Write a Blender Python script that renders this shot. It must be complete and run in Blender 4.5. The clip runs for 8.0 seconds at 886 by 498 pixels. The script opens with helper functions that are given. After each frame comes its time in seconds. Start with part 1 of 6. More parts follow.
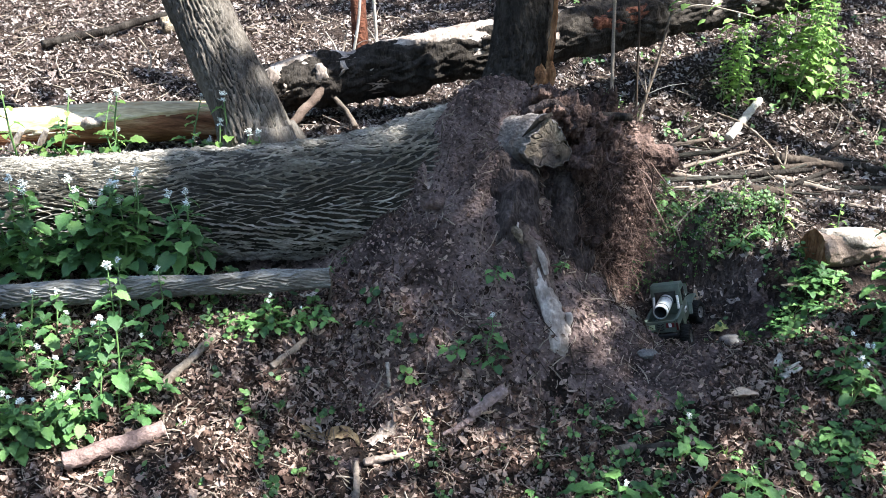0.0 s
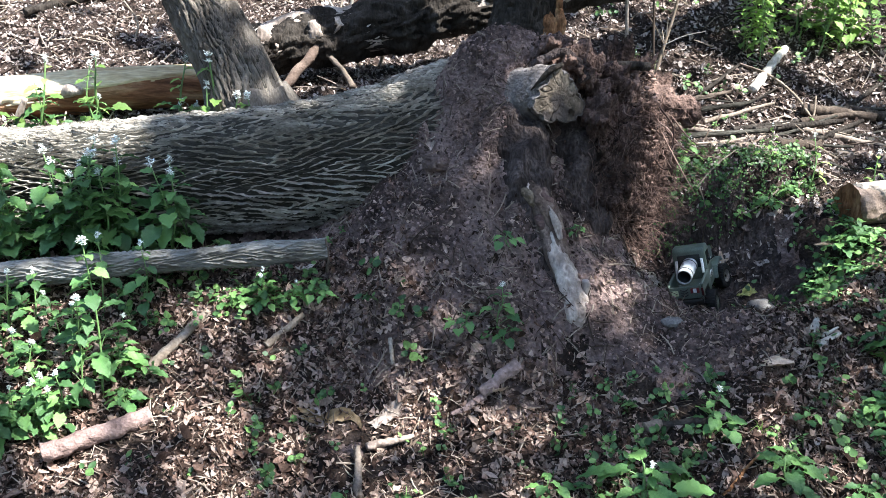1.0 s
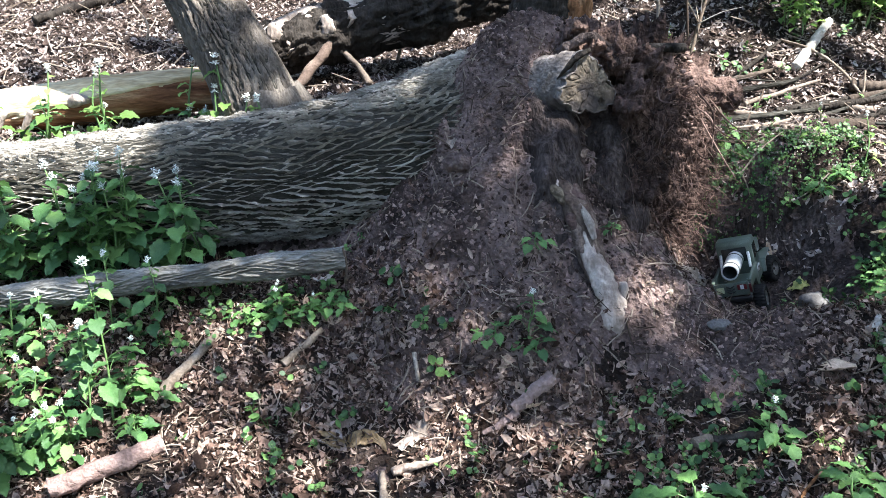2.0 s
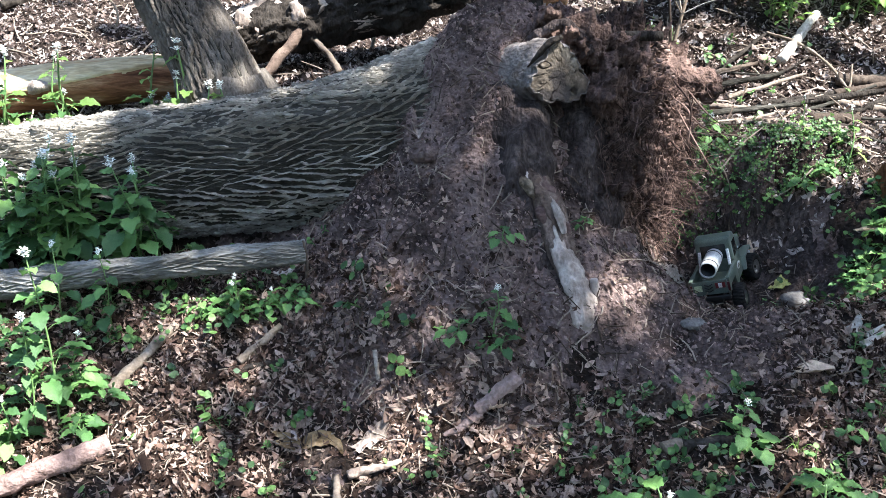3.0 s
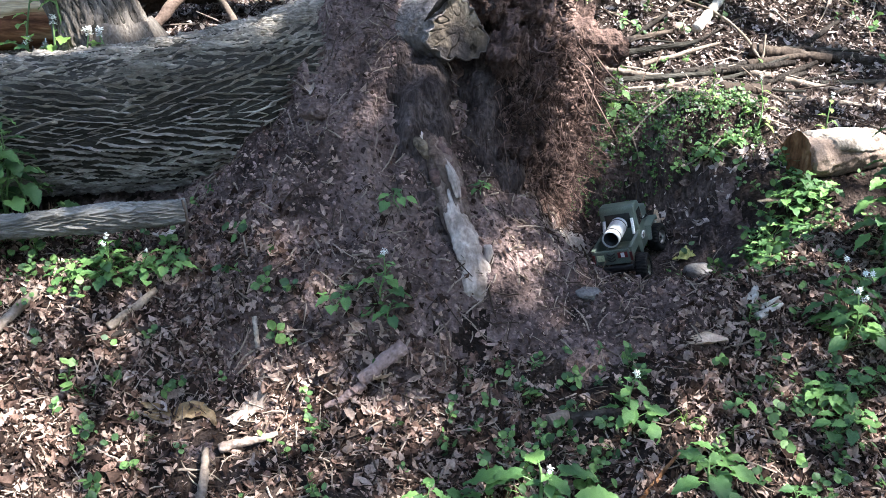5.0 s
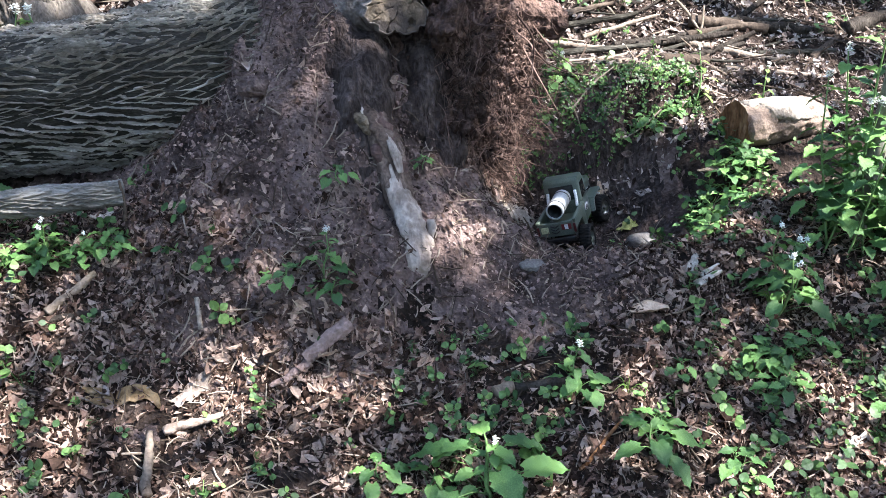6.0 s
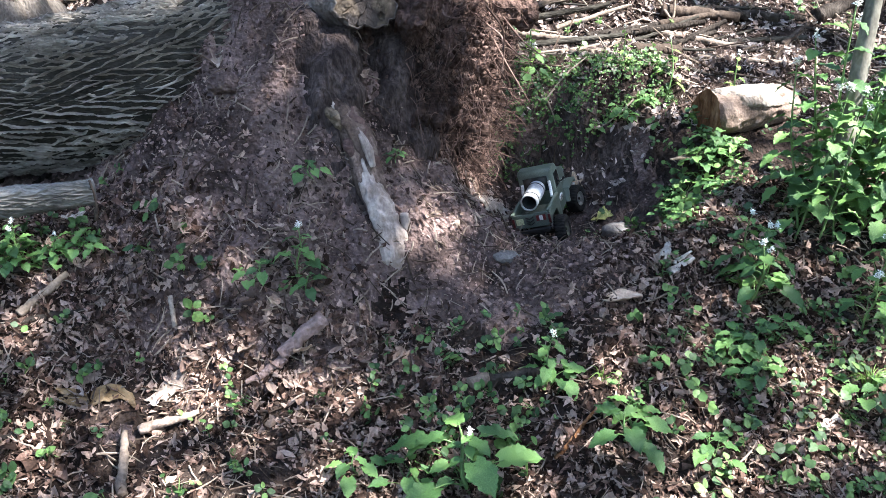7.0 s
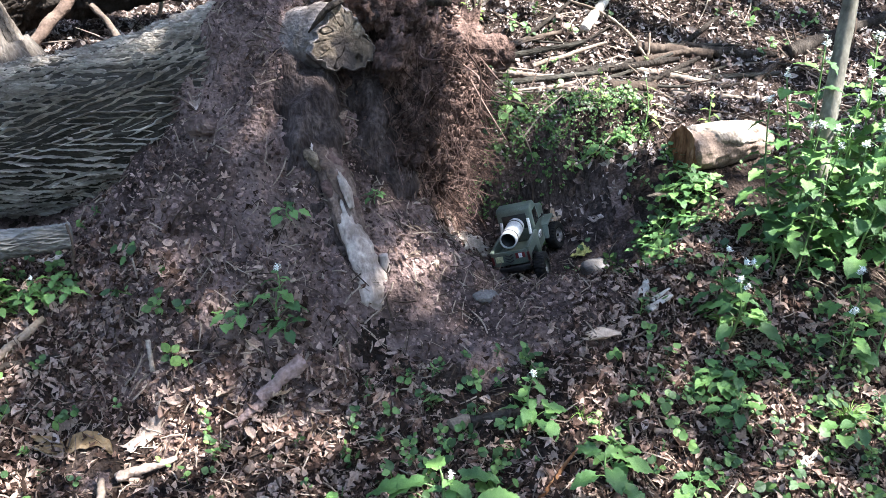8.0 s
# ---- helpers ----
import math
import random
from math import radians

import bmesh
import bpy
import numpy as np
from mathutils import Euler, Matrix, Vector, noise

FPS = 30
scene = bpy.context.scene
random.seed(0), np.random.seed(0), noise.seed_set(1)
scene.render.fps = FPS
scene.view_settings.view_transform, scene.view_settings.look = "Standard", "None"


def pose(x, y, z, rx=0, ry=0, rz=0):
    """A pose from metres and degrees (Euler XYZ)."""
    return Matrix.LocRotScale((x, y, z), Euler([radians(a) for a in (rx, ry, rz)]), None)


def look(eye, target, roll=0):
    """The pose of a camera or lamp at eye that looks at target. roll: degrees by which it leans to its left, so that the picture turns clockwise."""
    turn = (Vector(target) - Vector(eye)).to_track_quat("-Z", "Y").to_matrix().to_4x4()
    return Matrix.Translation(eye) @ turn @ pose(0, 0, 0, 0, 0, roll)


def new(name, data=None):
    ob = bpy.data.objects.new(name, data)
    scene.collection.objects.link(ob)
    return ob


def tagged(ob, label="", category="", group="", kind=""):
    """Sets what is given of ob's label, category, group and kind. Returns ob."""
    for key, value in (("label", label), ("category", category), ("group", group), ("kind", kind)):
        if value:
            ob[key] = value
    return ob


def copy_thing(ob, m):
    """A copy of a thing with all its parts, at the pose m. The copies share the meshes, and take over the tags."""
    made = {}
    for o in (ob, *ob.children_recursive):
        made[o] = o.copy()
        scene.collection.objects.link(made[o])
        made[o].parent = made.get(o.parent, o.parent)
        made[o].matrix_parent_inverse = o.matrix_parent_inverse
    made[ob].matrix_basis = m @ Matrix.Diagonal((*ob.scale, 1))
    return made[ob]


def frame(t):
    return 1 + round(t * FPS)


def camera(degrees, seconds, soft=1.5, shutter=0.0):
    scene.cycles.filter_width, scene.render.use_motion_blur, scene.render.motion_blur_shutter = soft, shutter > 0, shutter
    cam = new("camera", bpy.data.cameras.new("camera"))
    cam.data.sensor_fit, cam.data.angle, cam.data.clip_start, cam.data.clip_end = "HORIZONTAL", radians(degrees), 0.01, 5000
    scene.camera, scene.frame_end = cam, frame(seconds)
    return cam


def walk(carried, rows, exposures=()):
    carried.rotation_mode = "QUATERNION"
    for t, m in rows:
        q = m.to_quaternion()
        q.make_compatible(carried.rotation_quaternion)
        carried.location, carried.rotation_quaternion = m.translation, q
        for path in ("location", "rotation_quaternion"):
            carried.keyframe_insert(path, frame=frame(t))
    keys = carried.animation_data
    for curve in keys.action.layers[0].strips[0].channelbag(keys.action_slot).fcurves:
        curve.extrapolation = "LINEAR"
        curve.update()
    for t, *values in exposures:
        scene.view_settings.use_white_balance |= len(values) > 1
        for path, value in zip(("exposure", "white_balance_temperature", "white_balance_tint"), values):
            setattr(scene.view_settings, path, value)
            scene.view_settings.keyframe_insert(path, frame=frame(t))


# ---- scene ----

# ---- camera ----
cam = camera(53.0, 8.0, soft=0.8)
PATH = [
    (0, (-0.174, -0.500, 1.229), (-0.080, 1.397, 0.605), 3.44),
    (0.5, (-0.145, -0.410, 1.184), (-0.057, 1.480, 0.536), 3.21),
    (1, (-0.134, -0.306, 1.148), (-0.072, 1.572, 0.461), 1.68),
    (1.5, (-0.121, -0.219, 1.147), (-0.116, 1.654, 0.445), -1.12),
    (1.7, (-0.115, -0.178, 1.142), (-0.130, 1.693, 0.436), -1.46),
    (3, (-0.016, -0.043, 1.084), (-0.027, 1.825, 0.371), -0.73),
    (3.5, (0.000, 0.000, 1.060), (0.000, 1.867, 0.343), 0.00),
    (4, (0.005, 0.036, 1.046), (0.010, 1.897, 0.313), 0.65),
    (4.5, (0.038, 0.053, 1.034), (0.079, 1.907, 0.284), 1.31),
    (5, (0.106, 0.048, 1.027), (0.234, 1.889, 0.256), 1.85),
    (5.2, (0.114, 0.048, 1.027), (0.284, 1.883, 0.249), 2.03),
    (6.5, (0.142, 0.040, 1.022), (0.387, 1.844, 0.194), 1.49),
    (7, (0.155, 0.037, 1.023), (0.421, 1.838, 0.196), 1.08),
    (7.5, (0.157, 0.041, 1.043), (0.451, 1.851, 0.245), 1.24),
    (8, (0.161, 0.043, 1.048), (0.471, 1.864, 0.283), 0.98),
]
walk(cam, [(t, look(eye, target, roll)) for t, eye, target, roll in PATH], exposures=((0, 2.68, 5950, 6), (1.7, 2.88, 5970, 7), (3.5, 2.94, 6000, 8), (5, 3.04, 6050, 10), (8, 3.16, 6100, 11)))

# ---- daylight ----
SUN_DIR = Vector((0.48, -0.24, 0.84)).normalized()
world = bpy.data.worlds.new("daylight")
scene.world = world
world.use_nodes = True
sky = world.node_tree.nodes.new("ShaderNodeTexSky")
sky.sky_type, sky.sun_disc = "NISHITA", False
sky.sun_elevation = math.asin(SUN_DIR.z)
sky.sun_rotation = math.atan2(SUN_DIR.x, SUN_DIR.y)
back = world.node_tree.nodes["Background"]
back.inputs["Strength"].default_value = 0.165
world.node_tree.links.new(sky.outputs[0], back.inputs["Color"])
sun = new("sun", bpy.data.lights.new("sun", "SUN"))
sun.data.energy, sun.data.angle, sun.data.color = 3.8, radians(0.55), (1.0, 0.96, 0.89)
sun.matrix_world = look(SUN_DIR * 30, (0, 0, 0))


# ---- materials ----
def surface(name, colours, scale=8.0, fine=70.0, bump=0.4, depth=0.01, rough=0.85, stretch=(1, 1, 1), vary="", spread=0.25, metal=0.0, thin=0.0, fleck=None):
    """Procedural surface: colours run over coarse noise, fine noise grains them; vary: '' | 'object' | 'island'."""
    m = bpy.data.materials.new(name)
    m.use_nodes = True
    nt = m.node_tree
    n, link = nt.nodes, nt.links.new
    bsdf, out = n["Principled BSDF"], n["Material Output"]
    co = n.new("ShaderNodeTexCoord")
    mp = n.new("ShaderNodeMapping")
    mp.inputs["Scale"].default_value = stretch
    link(co.outputs["Object"], mp.inputs["Vector"])
    a = n.new("ShaderNodeTexNoise")
    a.inputs["Scale"].default_value, a.inputs["Detail"].default_value, a.inputs["Roughness"].default_value = scale, 7, 0.65
    link(mp.outputs[0], a.inputs["Vector"])
    b = n.new("ShaderNodeTexNoise")
    b.inputs["Scale"].default_value, b.inputs["Detail"].default_value = fine, 5
    link(mp.outputs[0], b.inputs["Vector"])
    ramp = n.new("ShaderNodeValToRGB")
    ramp.color_ramp.elements[0].position, ramp.color_ramp.elements[1].position = 0.32, 0.68
    while len(ramp.color_ramp.elements) < len(colours):
        ramp.color_ramp.elements.new(0.5)
    for k, (e, c) in enumerate(zip(ramp.color_ramp.elements, colours)):
        e.position = 0.32 + 0.36 * k / max(1, len(colours) - 1)
        e.color = (*c, 1)
    source = a.outputs["Fac"]
    if vary:
        if vary == "object":
            rnd = n.new("ShaderNodeObjectInfo").outputs["Random"]
        else:
            rnd = n.new("ShaderNodeNewGeometry").outputs["Random Per Island"]
        mr = n.new("ShaderNodeMapRange")
        mr.inputs["To Min"].default_value, mr.inputs["To Max"].default_value = 0.5 - 1.6 * spread, 0.5 + 1.6 * spread
        link(rnd, mr.inputs["Value"])
        mixf = n.new("ShaderNodeMath")
        mixf.operation = "MULTIPLY_ADD"
        half = n.new("ShaderNodeMath")
        half.operation = "MULTIPLY_ADD"
        link(a.outputs["Fac"], half.inputs[0])
        half.inputs[1].default_value, half.inputs[2].default_value = 0.6, -0.3
        link(half.outputs[0], mixf.inputs[0])
        mixf.inputs[1].default_value = 1.0
        link(mr.outputs[0], mixf.inputs[2])
        source = mixf.outputs[0]
    link(source, ramp.inputs["Fac"])
    grain = n.new("ShaderNodeMapRange")
    grain.inputs["From Min"].default_value, grain.inputs["From Max"].default_value = 0.3, 0.7
    grain.inputs["To Min"].default_value, grain.inputs["To Max"].default_value = 0.72, 1.25
    link(b.outputs["Fac"], grain.inputs["Value"])
    mul = n.new("ShaderNodeVectorMath")
    mul.operation = "SCALE"
    link(ramp.outputs["Color"], mul.inputs[0])
    link(grain.outputs[0], mul.inputs["Scale"])
    colour = mul.outputs[0]
    if fleck:
        f = n.new("ShaderNodeTexNoise")
        f.inputs["Scale"].default_value, f.inputs["Detail"].default_value = fleck[1], 2
        link(mp.outputs[0], f.inputs["Vector"])
        fr = n.new("ShaderNodeMapRange")
        fr.inputs["From Min"].default_value, fr.inputs["From Max"].default_value = fleck[2], fleck[2] + 0.06
        link(f.outputs["Fac"], fr.inputs["Value"])
        mx = n.new("ShaderNodeMix")
        mx.data_type = "RGBA"
        link(fr.outputs[0], mx.inputs["Factor"])
        link(colour, mx.inputs["A"])
        mx.inputs["B"].default_value = (*fleck[0], 1)
        colour = mx.outputs["Result"]
    link(colour, bsdf.inputs["Base Color"])
    bsdf.inputs["Roughness"].default_value, bsdf.inputs["Metallic"].default_value = rough, metal
    bsdf.inputs["Specular IOR Level"].default_value = 0.06 if rough > 0.7 else 0.4
    add = n.new("ShaderNodeMath")
    add.operation = "MULTIPLY_ADD"
    link(a.outputs["Fac"], add.inputs[0])
    add.inputs[1].default_value = 1.4
    link(b.outputs["Fac"], add.inputs[2])
    bp = n.new("ShaderNodeBump")
    bp.inputs["Strength"].default_value, bp.inputs["Distance"].default_value = bump, depth
    link(add.outputs[0], bp.inputs["Height"])
    link(bp.outputs[0], bsdf.inputs["Normal"])
    if thin:
        tr = n.new("ShaderNodeBsdfTranslucent")
        link(colour, tr.inputs["Color"])
        mix = n.new("ShaderNodeMixShader")
        mix.inputs["Fac"].default_value = thin
        link(bsdf.outputs[0], mix.inputs[1])
        link(tr.outputs[0], mix.inputs[2])
        link(mix.outputs[0], out.inputs["Surface"])
    return m


SOIL = surface("soil", ((0.028, 0.0195, 0.0175), (0.126, 0.089, 0.08), (0.25, 0.182, 0.164)), 6, 75, 1.0, 0.035, 0.95, fleck=((0.25, 0.195, 0.16), 110, 0.66))
# darker copy of the soil that paints shade on root flanks and the hollow
SHADED_SOIL = surface("shaded_soil", ((0.022, 0.0163, 0.015), (0.062, 0.0475, 0.044), (0.135, 0.106, 0.099)), 10, 80, 1.0, 0.02, 0.95, stretch=(1.4, 1.4, 0.6))
SHADED_HUMUS = surface("shaded_humus", ((0.011, 0.0079, 0.0065), (0.03, 0.0215, 0.0178), (0.066, 0.0475, 0.039)), 9, 75, 1.0, 0.025, 0.95, fleck=((0.13, 0.095, 0.075), 100, 0.66))
SOIL_LUMP = surface("soil_lumps", ((0.045, 0.0305, 0.027), (0.115, 0.079, 0.07), (0.25, 0.178, 0.158)), 30, 160, 0.8, 0.006, 0.95, vary="island", spread=0.17)
RED_LUMP = surface("root_soil_lumps", ((0.0339, 0.0243, 0.0214), (0.0845, 0.0584, 0.0498), (0.1913, 0.1316, 0.1103)), 30, 160, 0.8, 0.006, 0.95, vary="island")
RED_SOIL = surface("root_soil", ((0.022, 0.0148, 0.0127), (0.088, 0.057, 0.047), (0.23, 0.15, 0.122)), 9, 80, 1.0, 0.02, 0.95)
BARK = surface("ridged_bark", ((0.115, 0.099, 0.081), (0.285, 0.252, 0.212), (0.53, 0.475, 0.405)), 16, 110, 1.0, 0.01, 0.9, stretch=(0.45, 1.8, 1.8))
TREE_BARK = surface("tree_bark", ((0.06, 0.05, 0.042), (0.12, 0.1, 0.083), (0.19, 0.163, 0.137)), 9, 120, 0.9, 0.008, 0.9, stretch=(1.5, 1.5, 0.35))
# inner bark tone, darkened to paint the shade in the furrows too
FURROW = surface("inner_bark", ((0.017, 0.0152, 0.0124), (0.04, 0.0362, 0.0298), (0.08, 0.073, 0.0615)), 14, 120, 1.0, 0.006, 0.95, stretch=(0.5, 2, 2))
DARK_BARK = surface("dark_bark", ((0.015, 0.012, 0.0105), (0.0338, 0.0277, 0.0232), (0.06, 0.0503, 0.042)), 12, 90, 0.9, 0.01, 0.92, stretch=(1.5, 1.5, 0.5))
GREY_BARK = surface("grey_bark", ((0.085, 0.08, 0.072), (0.17, 0.161, 0.146), (0.3, 0.287, 0.262)), 10, 110, 0.9, 0.006, 0.9, stretch=(0.4, 1.8, 1.8))
RED_WOOD = surface("barkless_wood", ((0.06, 0.024, 0.013), (0.2, 0.09, 0.045), (0.38, 0.24, 0.14)), 9, 60, 0.8, 0.008, 0.75, stretch=(0.4, 2.2, 2.2))
PALE_WOOD = surface("pale_wood", ((0.1, 0.074, 0.06), (0.28, 0.225, 0.19), (0.47, 0.4, 0.35)), 12, 90, 0.9, 0.007, 0.8, stretch=(1, 1, 0.5))
SAW_FACE = surface("saw_face", ((0.05, 0.04, 0.032), (0.145, 0.115, 0.088), (0.25, 0.205, 0.16)), 11, 120, 0.7, 0.005, 0.85, fleck=((0.06, 0.05, 0.046), 10, 0.53))
CUT_WOOD = surface("cut_wood", ((0.03, 0.024, 0.019), (0.18, 0.14, 0.1), (0.38, 0.305, 0.22)), 13, 120, 1.0, 0.01, 0.85, fleck=((0.045, 0.037, 0.032), 12, 0.6))
SUNLIT_WOOD = surface("sunlit_wood", ((0.3, 0.19, 0.1), (0.48, 0.365, 0.22), (0.63, 0.54, 0.39)), 9, 70, 0.6, 0.005, 0.8, stretch=(0.35, 2, 2))
OCHRE_WOOD = surface("ochre_wood", ((0.1, 0.06, 0.03), (0.24, 0.16, 0.085), (0.38, 0.28, 0.17)), 14, 100, 0.8, 0.006, 0.85)
SUNLIT_BARK = surface("sunlit_bark", ((0.12, 0.09, 0.07), (0.26, 0.215, 0.175), (0.44, 0.39, 0.335)), 14, 110, 0.8, 0.006, 0.85)
FLAKY_BARK = surface("flaky_bark", ((0.04, 0.028, 0.023), (0.12, 0.086, 0.07), (0.26, 0.195, 0.16)), 16, 110, 1.0, 0.012, 0.9, stretch=(1.5, 1.5, 0.6))
ORANGE_WOOD = surface("torn_wood", ((0.04, 0.0185, 0.0095), (0.19, 0.092, 0.043), (0.33, 0.195, 0.105)), 14, 90, 0.8, 0.01, 0.85, stretch=(1.6, 1.6, 0.5))
STICK = surface("stick_bark", ((0.05, 0.037, 0.029), (0.115, 0.088, 0.069), (0.21, 0.167, 0.134)), 14, 150, 0.6, 0.003, 0.85, vary="object", spread=0.22)
PALE_STICK = surface("pale_stick", ((0.1687, 0.1298, 0.0974), (0.2825, 0.2306, 0.1853), (0.3905, 0.3386, 0.2933)), 14, 150, 0.6, 0.003, 0.85, vary="object", spread=0.15)
RED_STICK = surface("reddish_stick", ((0.045, 0.028, 0.024), (0.14, 0.092, 0.08), (0.3, 0.215, 0.19)), 9, 120, 0.9, 0.006, 0.85, vary="object", spread=0.1)
WORN_STICK = surface("worn_stick", ((0.1, 0.07, 0.055), (0.2, 0.15, 0.12), (0.34, 0.265, 0.22)), 14, 150, 0.8, 0.004, 0.85, vary="object", spread=0.12)
TWIGS = surface("twigs", ((0.05, 0.036, 0.028), (0.13, 0.095, 0.07), (0.25, 0.2, 0.16)), 20, 150, 0.5, 0.002, 0.85, vary="island", spread=0.3)
LITTER = surface("leaf_litter", ((0.03, 0.0185, 0.014), (0.075, 0.046, 0.035), (0.135, 0.084, 0.065), (0.21, 0.137, 0.108), (0.36, 0.265, 0.215)), 40, 200, 0.4, 0.002, 0.75, vary="island", spread=0.22, thin=0.25)
# lighter copy of the litter that carries the sun on the back slope
SUNLIT_LITTER = surface("sunlit_leaf_litter", ((0.045, 0.031, 0.026), (0.1, 0.071, 0.06), (0.18, 0.134, 0.115), (0.29, 0.226, 0.198), (0.46, 0.385, 0.345)), 40, 200, 0.4, 0.002, 0.75, vary="island", spread=0.2, thin=0.25)
YELLOW_LEAF = surface("yellowing_leaf", ((0.22, 0.24, 0.06), (0.42, 0.4, 0.13)), 30, 180, 0.4, 0.002, 0.6)
DRY_LEAF = surface("dry_leaf", ((0.36, 0.25, 0.17), (0.58, 0.44, 0.32)), 40, 180, 0.4, 0.002, 0.7)
ROOTLETS = surface("rootlets", ((0.027, 0.017, 0.0143), (0.072, 0.046, 0.0375), (0.15, 0.1, 0.083)), 20, 150, 0.5, 0.002, 0.9, vary="island", spread=0.3)
GREEN = surface("green_leaf", ((0.05, 0.11, 0.034), (0.085, 0.18, 0.05), (0.145, 0.265, 0.075)), 25, 140, 0.35, 0.002, 0.5, vary="object", spread=0.25, thin=0.3)
# yellow-green leaf with the sun on the back plants brightened into its colour
SUN_GREEN = surface("sun_green_leaf", ((0.16, 0.26, 0.066), (0.25, 0.39, 0.1), (0.36, 0.53, 0.155)), 25, 140, 0.35, 0.002, 0.5, vary="object", spread=0.25, thin=0.6)
GREEN_STUFF = surface("green_carpet", ((0.036, 0.078, 0.024), (0.068, 0.135, 0.038), (0.125, 0.215, 0.06)), 25, 140, 0.3, 0.002, 0.55, vary="island", spread=0.3, thin=0.25)
STEM = surface("green_stem", ((0.09, 0.16, 0.05), (0.15, 0.24, 0.08)), 20, 100, 0.2, 0.002, 0.5)
PETAL = surface("white_petals", ((0.6, 0.62, 0.55), (0.8, 0.82, 0.78)), 60, 200, 0.1, 0.001, 0.6, vary="island", spread=0.2)
CROWN = surface("crown_leaves", ((0.025, 0.055, 0.018), (0.05, 0.095, 0.03)), 20, 100, 0.2, 0.002, 0.6, vary="island", thin=0.2)
STONE = surface("stone", ((0.096, 0.087, 0.081), (0.162, 0.15, 0.144)), 18, 160, 0.6, 0.004, 0.85)
DEBRIS = surface("weathered_bark_piece", ((0.3, 0.262, 0.222), (0.52, 0.47, 0.41)), 30, 200, 0.4, 0.002, 0.8)
PAINT = surface("sage_paint", ((0.085, 0.108, 0.086), (0.12, 0.147, 0.117)), 25, 300, 0.08, 0.001, 0.42)
RUBBER = surface("tyre_rubber", ((0.012, 0.012, 0.012), (0.03, 0.028, 0.026)), 40, 300, 0.4, 0.002, 0.85)
BLACK = surface("black_plastic", ((0.01, 0.01, 0.01), (0.02, 0.02, 0.02)), 40, 300, 0.2, 0.001, 0.5)
PIPE_GREY = surface("grey_pipe", ((0.42, 0.43, 0.44), (0.5, 0.51, 0.52)), 20, 200, 0.08, 0.001, 0.4)
CHROME = surface("dull_metal", ((0.5, 0.5, 0.5), (0.65, 0.65, 0.65)), 40, 200, 0.1, 0.001, 0.35, metal=1.0)
WHITE = surface("white_sticker", ((0.7, 0.7, 0.68), (0.8, 0.8, 0.78)), 40, 200, 0.05, 0.001, 0.5)
RED = surface("red_lens", ((0.105, 0.0105, 0.0105), (0.1575, 0.0175, 0.0175)), 40, 200, 0.05, 0.001, 0.3)
DARK_RED = surface("tail_lens", ((0.05, 0.008, 0.008), (0.08, 0.012, 0.012)), 40, 200, 0.05, 0.001, 0.3)
LIME = surface("pale_green_sticker", ((0.45, 0.5, 0.3), (0.55, 0.6, 0.36)), 40, 200, 0.05, 0.001, 0.5)
GLASS = surface("dark_window", ((0.015, 0.018, 0.018), (0.025, 0.03, 0.03)), 10, 100, 0.02, 0.001, 0.12)


# ---- mesh helpers ----
def vnoise(x, y, z, seed=0):
    """Smooth value noise, -1 to 1, on arrays."""
    x, y, z = np.broadcast_arrays(np.asarray(x, float), np.asarray(y, float), np.asarray(z, float))
    i, j, k = (np.floor(v).astype(np.int64) for v in (x, y, z))
    u, v, w = x - i, y - j, z - k
    u, v, w = (q * q * (3 - 2 * q) for q in (u, v, w))

    def h(a, b, c):
        n = (a * 374761393 + b * 668265263 + c * 1442695041 + seed * 97562381) & 0xFFFFFFFF
        n = ((n ^ (n >> 13)) * 1274126177) & 0xFFFFFFFF
        return ((n ^ (n >> 16)) & 0xFFFF) / 32767.5 - 1

    def mix(a, b, q):
        return a + (b - a) * q

    return mix(
        mix(mix(h(i, j, k), h(i + 1, j, k), u), mix(h(i, j + 1, k), h(i + 1, j + 1, k), u), v),
        mix(mix(h(i, j, k + 1), h(i + 1, j, k + 1), u), mix(h(i, j + 1, k + 1), h(i + 1, j + 1, k + 1), u), v),
        w,
    )


def fbm(x, y, z, octaves=4, seed=0):
    total, amp = 0.0, 0.5
    for o in range(octaves):
        total = total + amp * vnoise(x * 2**o, y * 2**o, z * 2**o, seed + 7 * o)
        amp *= 0.5
    return total


def step(a, b, v):
    q = np.clip((np.asarray(v, float) - a) / (b - a), 0, 1)
    return q * q * (3 - 2 * q)


def mesh_of(name, verts, faces, material, smooth=True):
    me = bpy.data.meshes.new(name)
    me.from_pydata([tuple(map(float, v)) for v in verts], [], [tuple(map(int, f)) for f in faces])
    me.materials.append(material)
    if smooth:
        me.polygons.foreach_set("use_smooth", [True] * len(me.polygons))
    me.update()
    return me


def base_of(name, at, label, category, group=""):
    ob = tagged(new(name), label, category, group)
    ob.location = at
    ob.empty_display_size = 0.05
    return ob


def part(name, geo, material, parent, label="", smooth=True, kind=""):
    """One mesh under a thing or part; geo: (verts, faces) in the parent's space, or a bmesh, or a mesh."""
    if isinstance(geo, tuple):
        me = mesh_of(name, geo[0], geo[1], material, smooth)
    elif isinstance(geo, bpy.types.Mesh):
        me = geo
    else:
        me = bpy.data.meshes.new(name)
        geo.to_mesh(me)
        geo.free()
        me.materials.append(material)
        if smooth:
            me.polygons.foreach_set("use_smooth", [True] * len(me.polygons))
    ob = new(name, me)
    ob.parent = parent
    return tagged(ob, label, kind=kind)


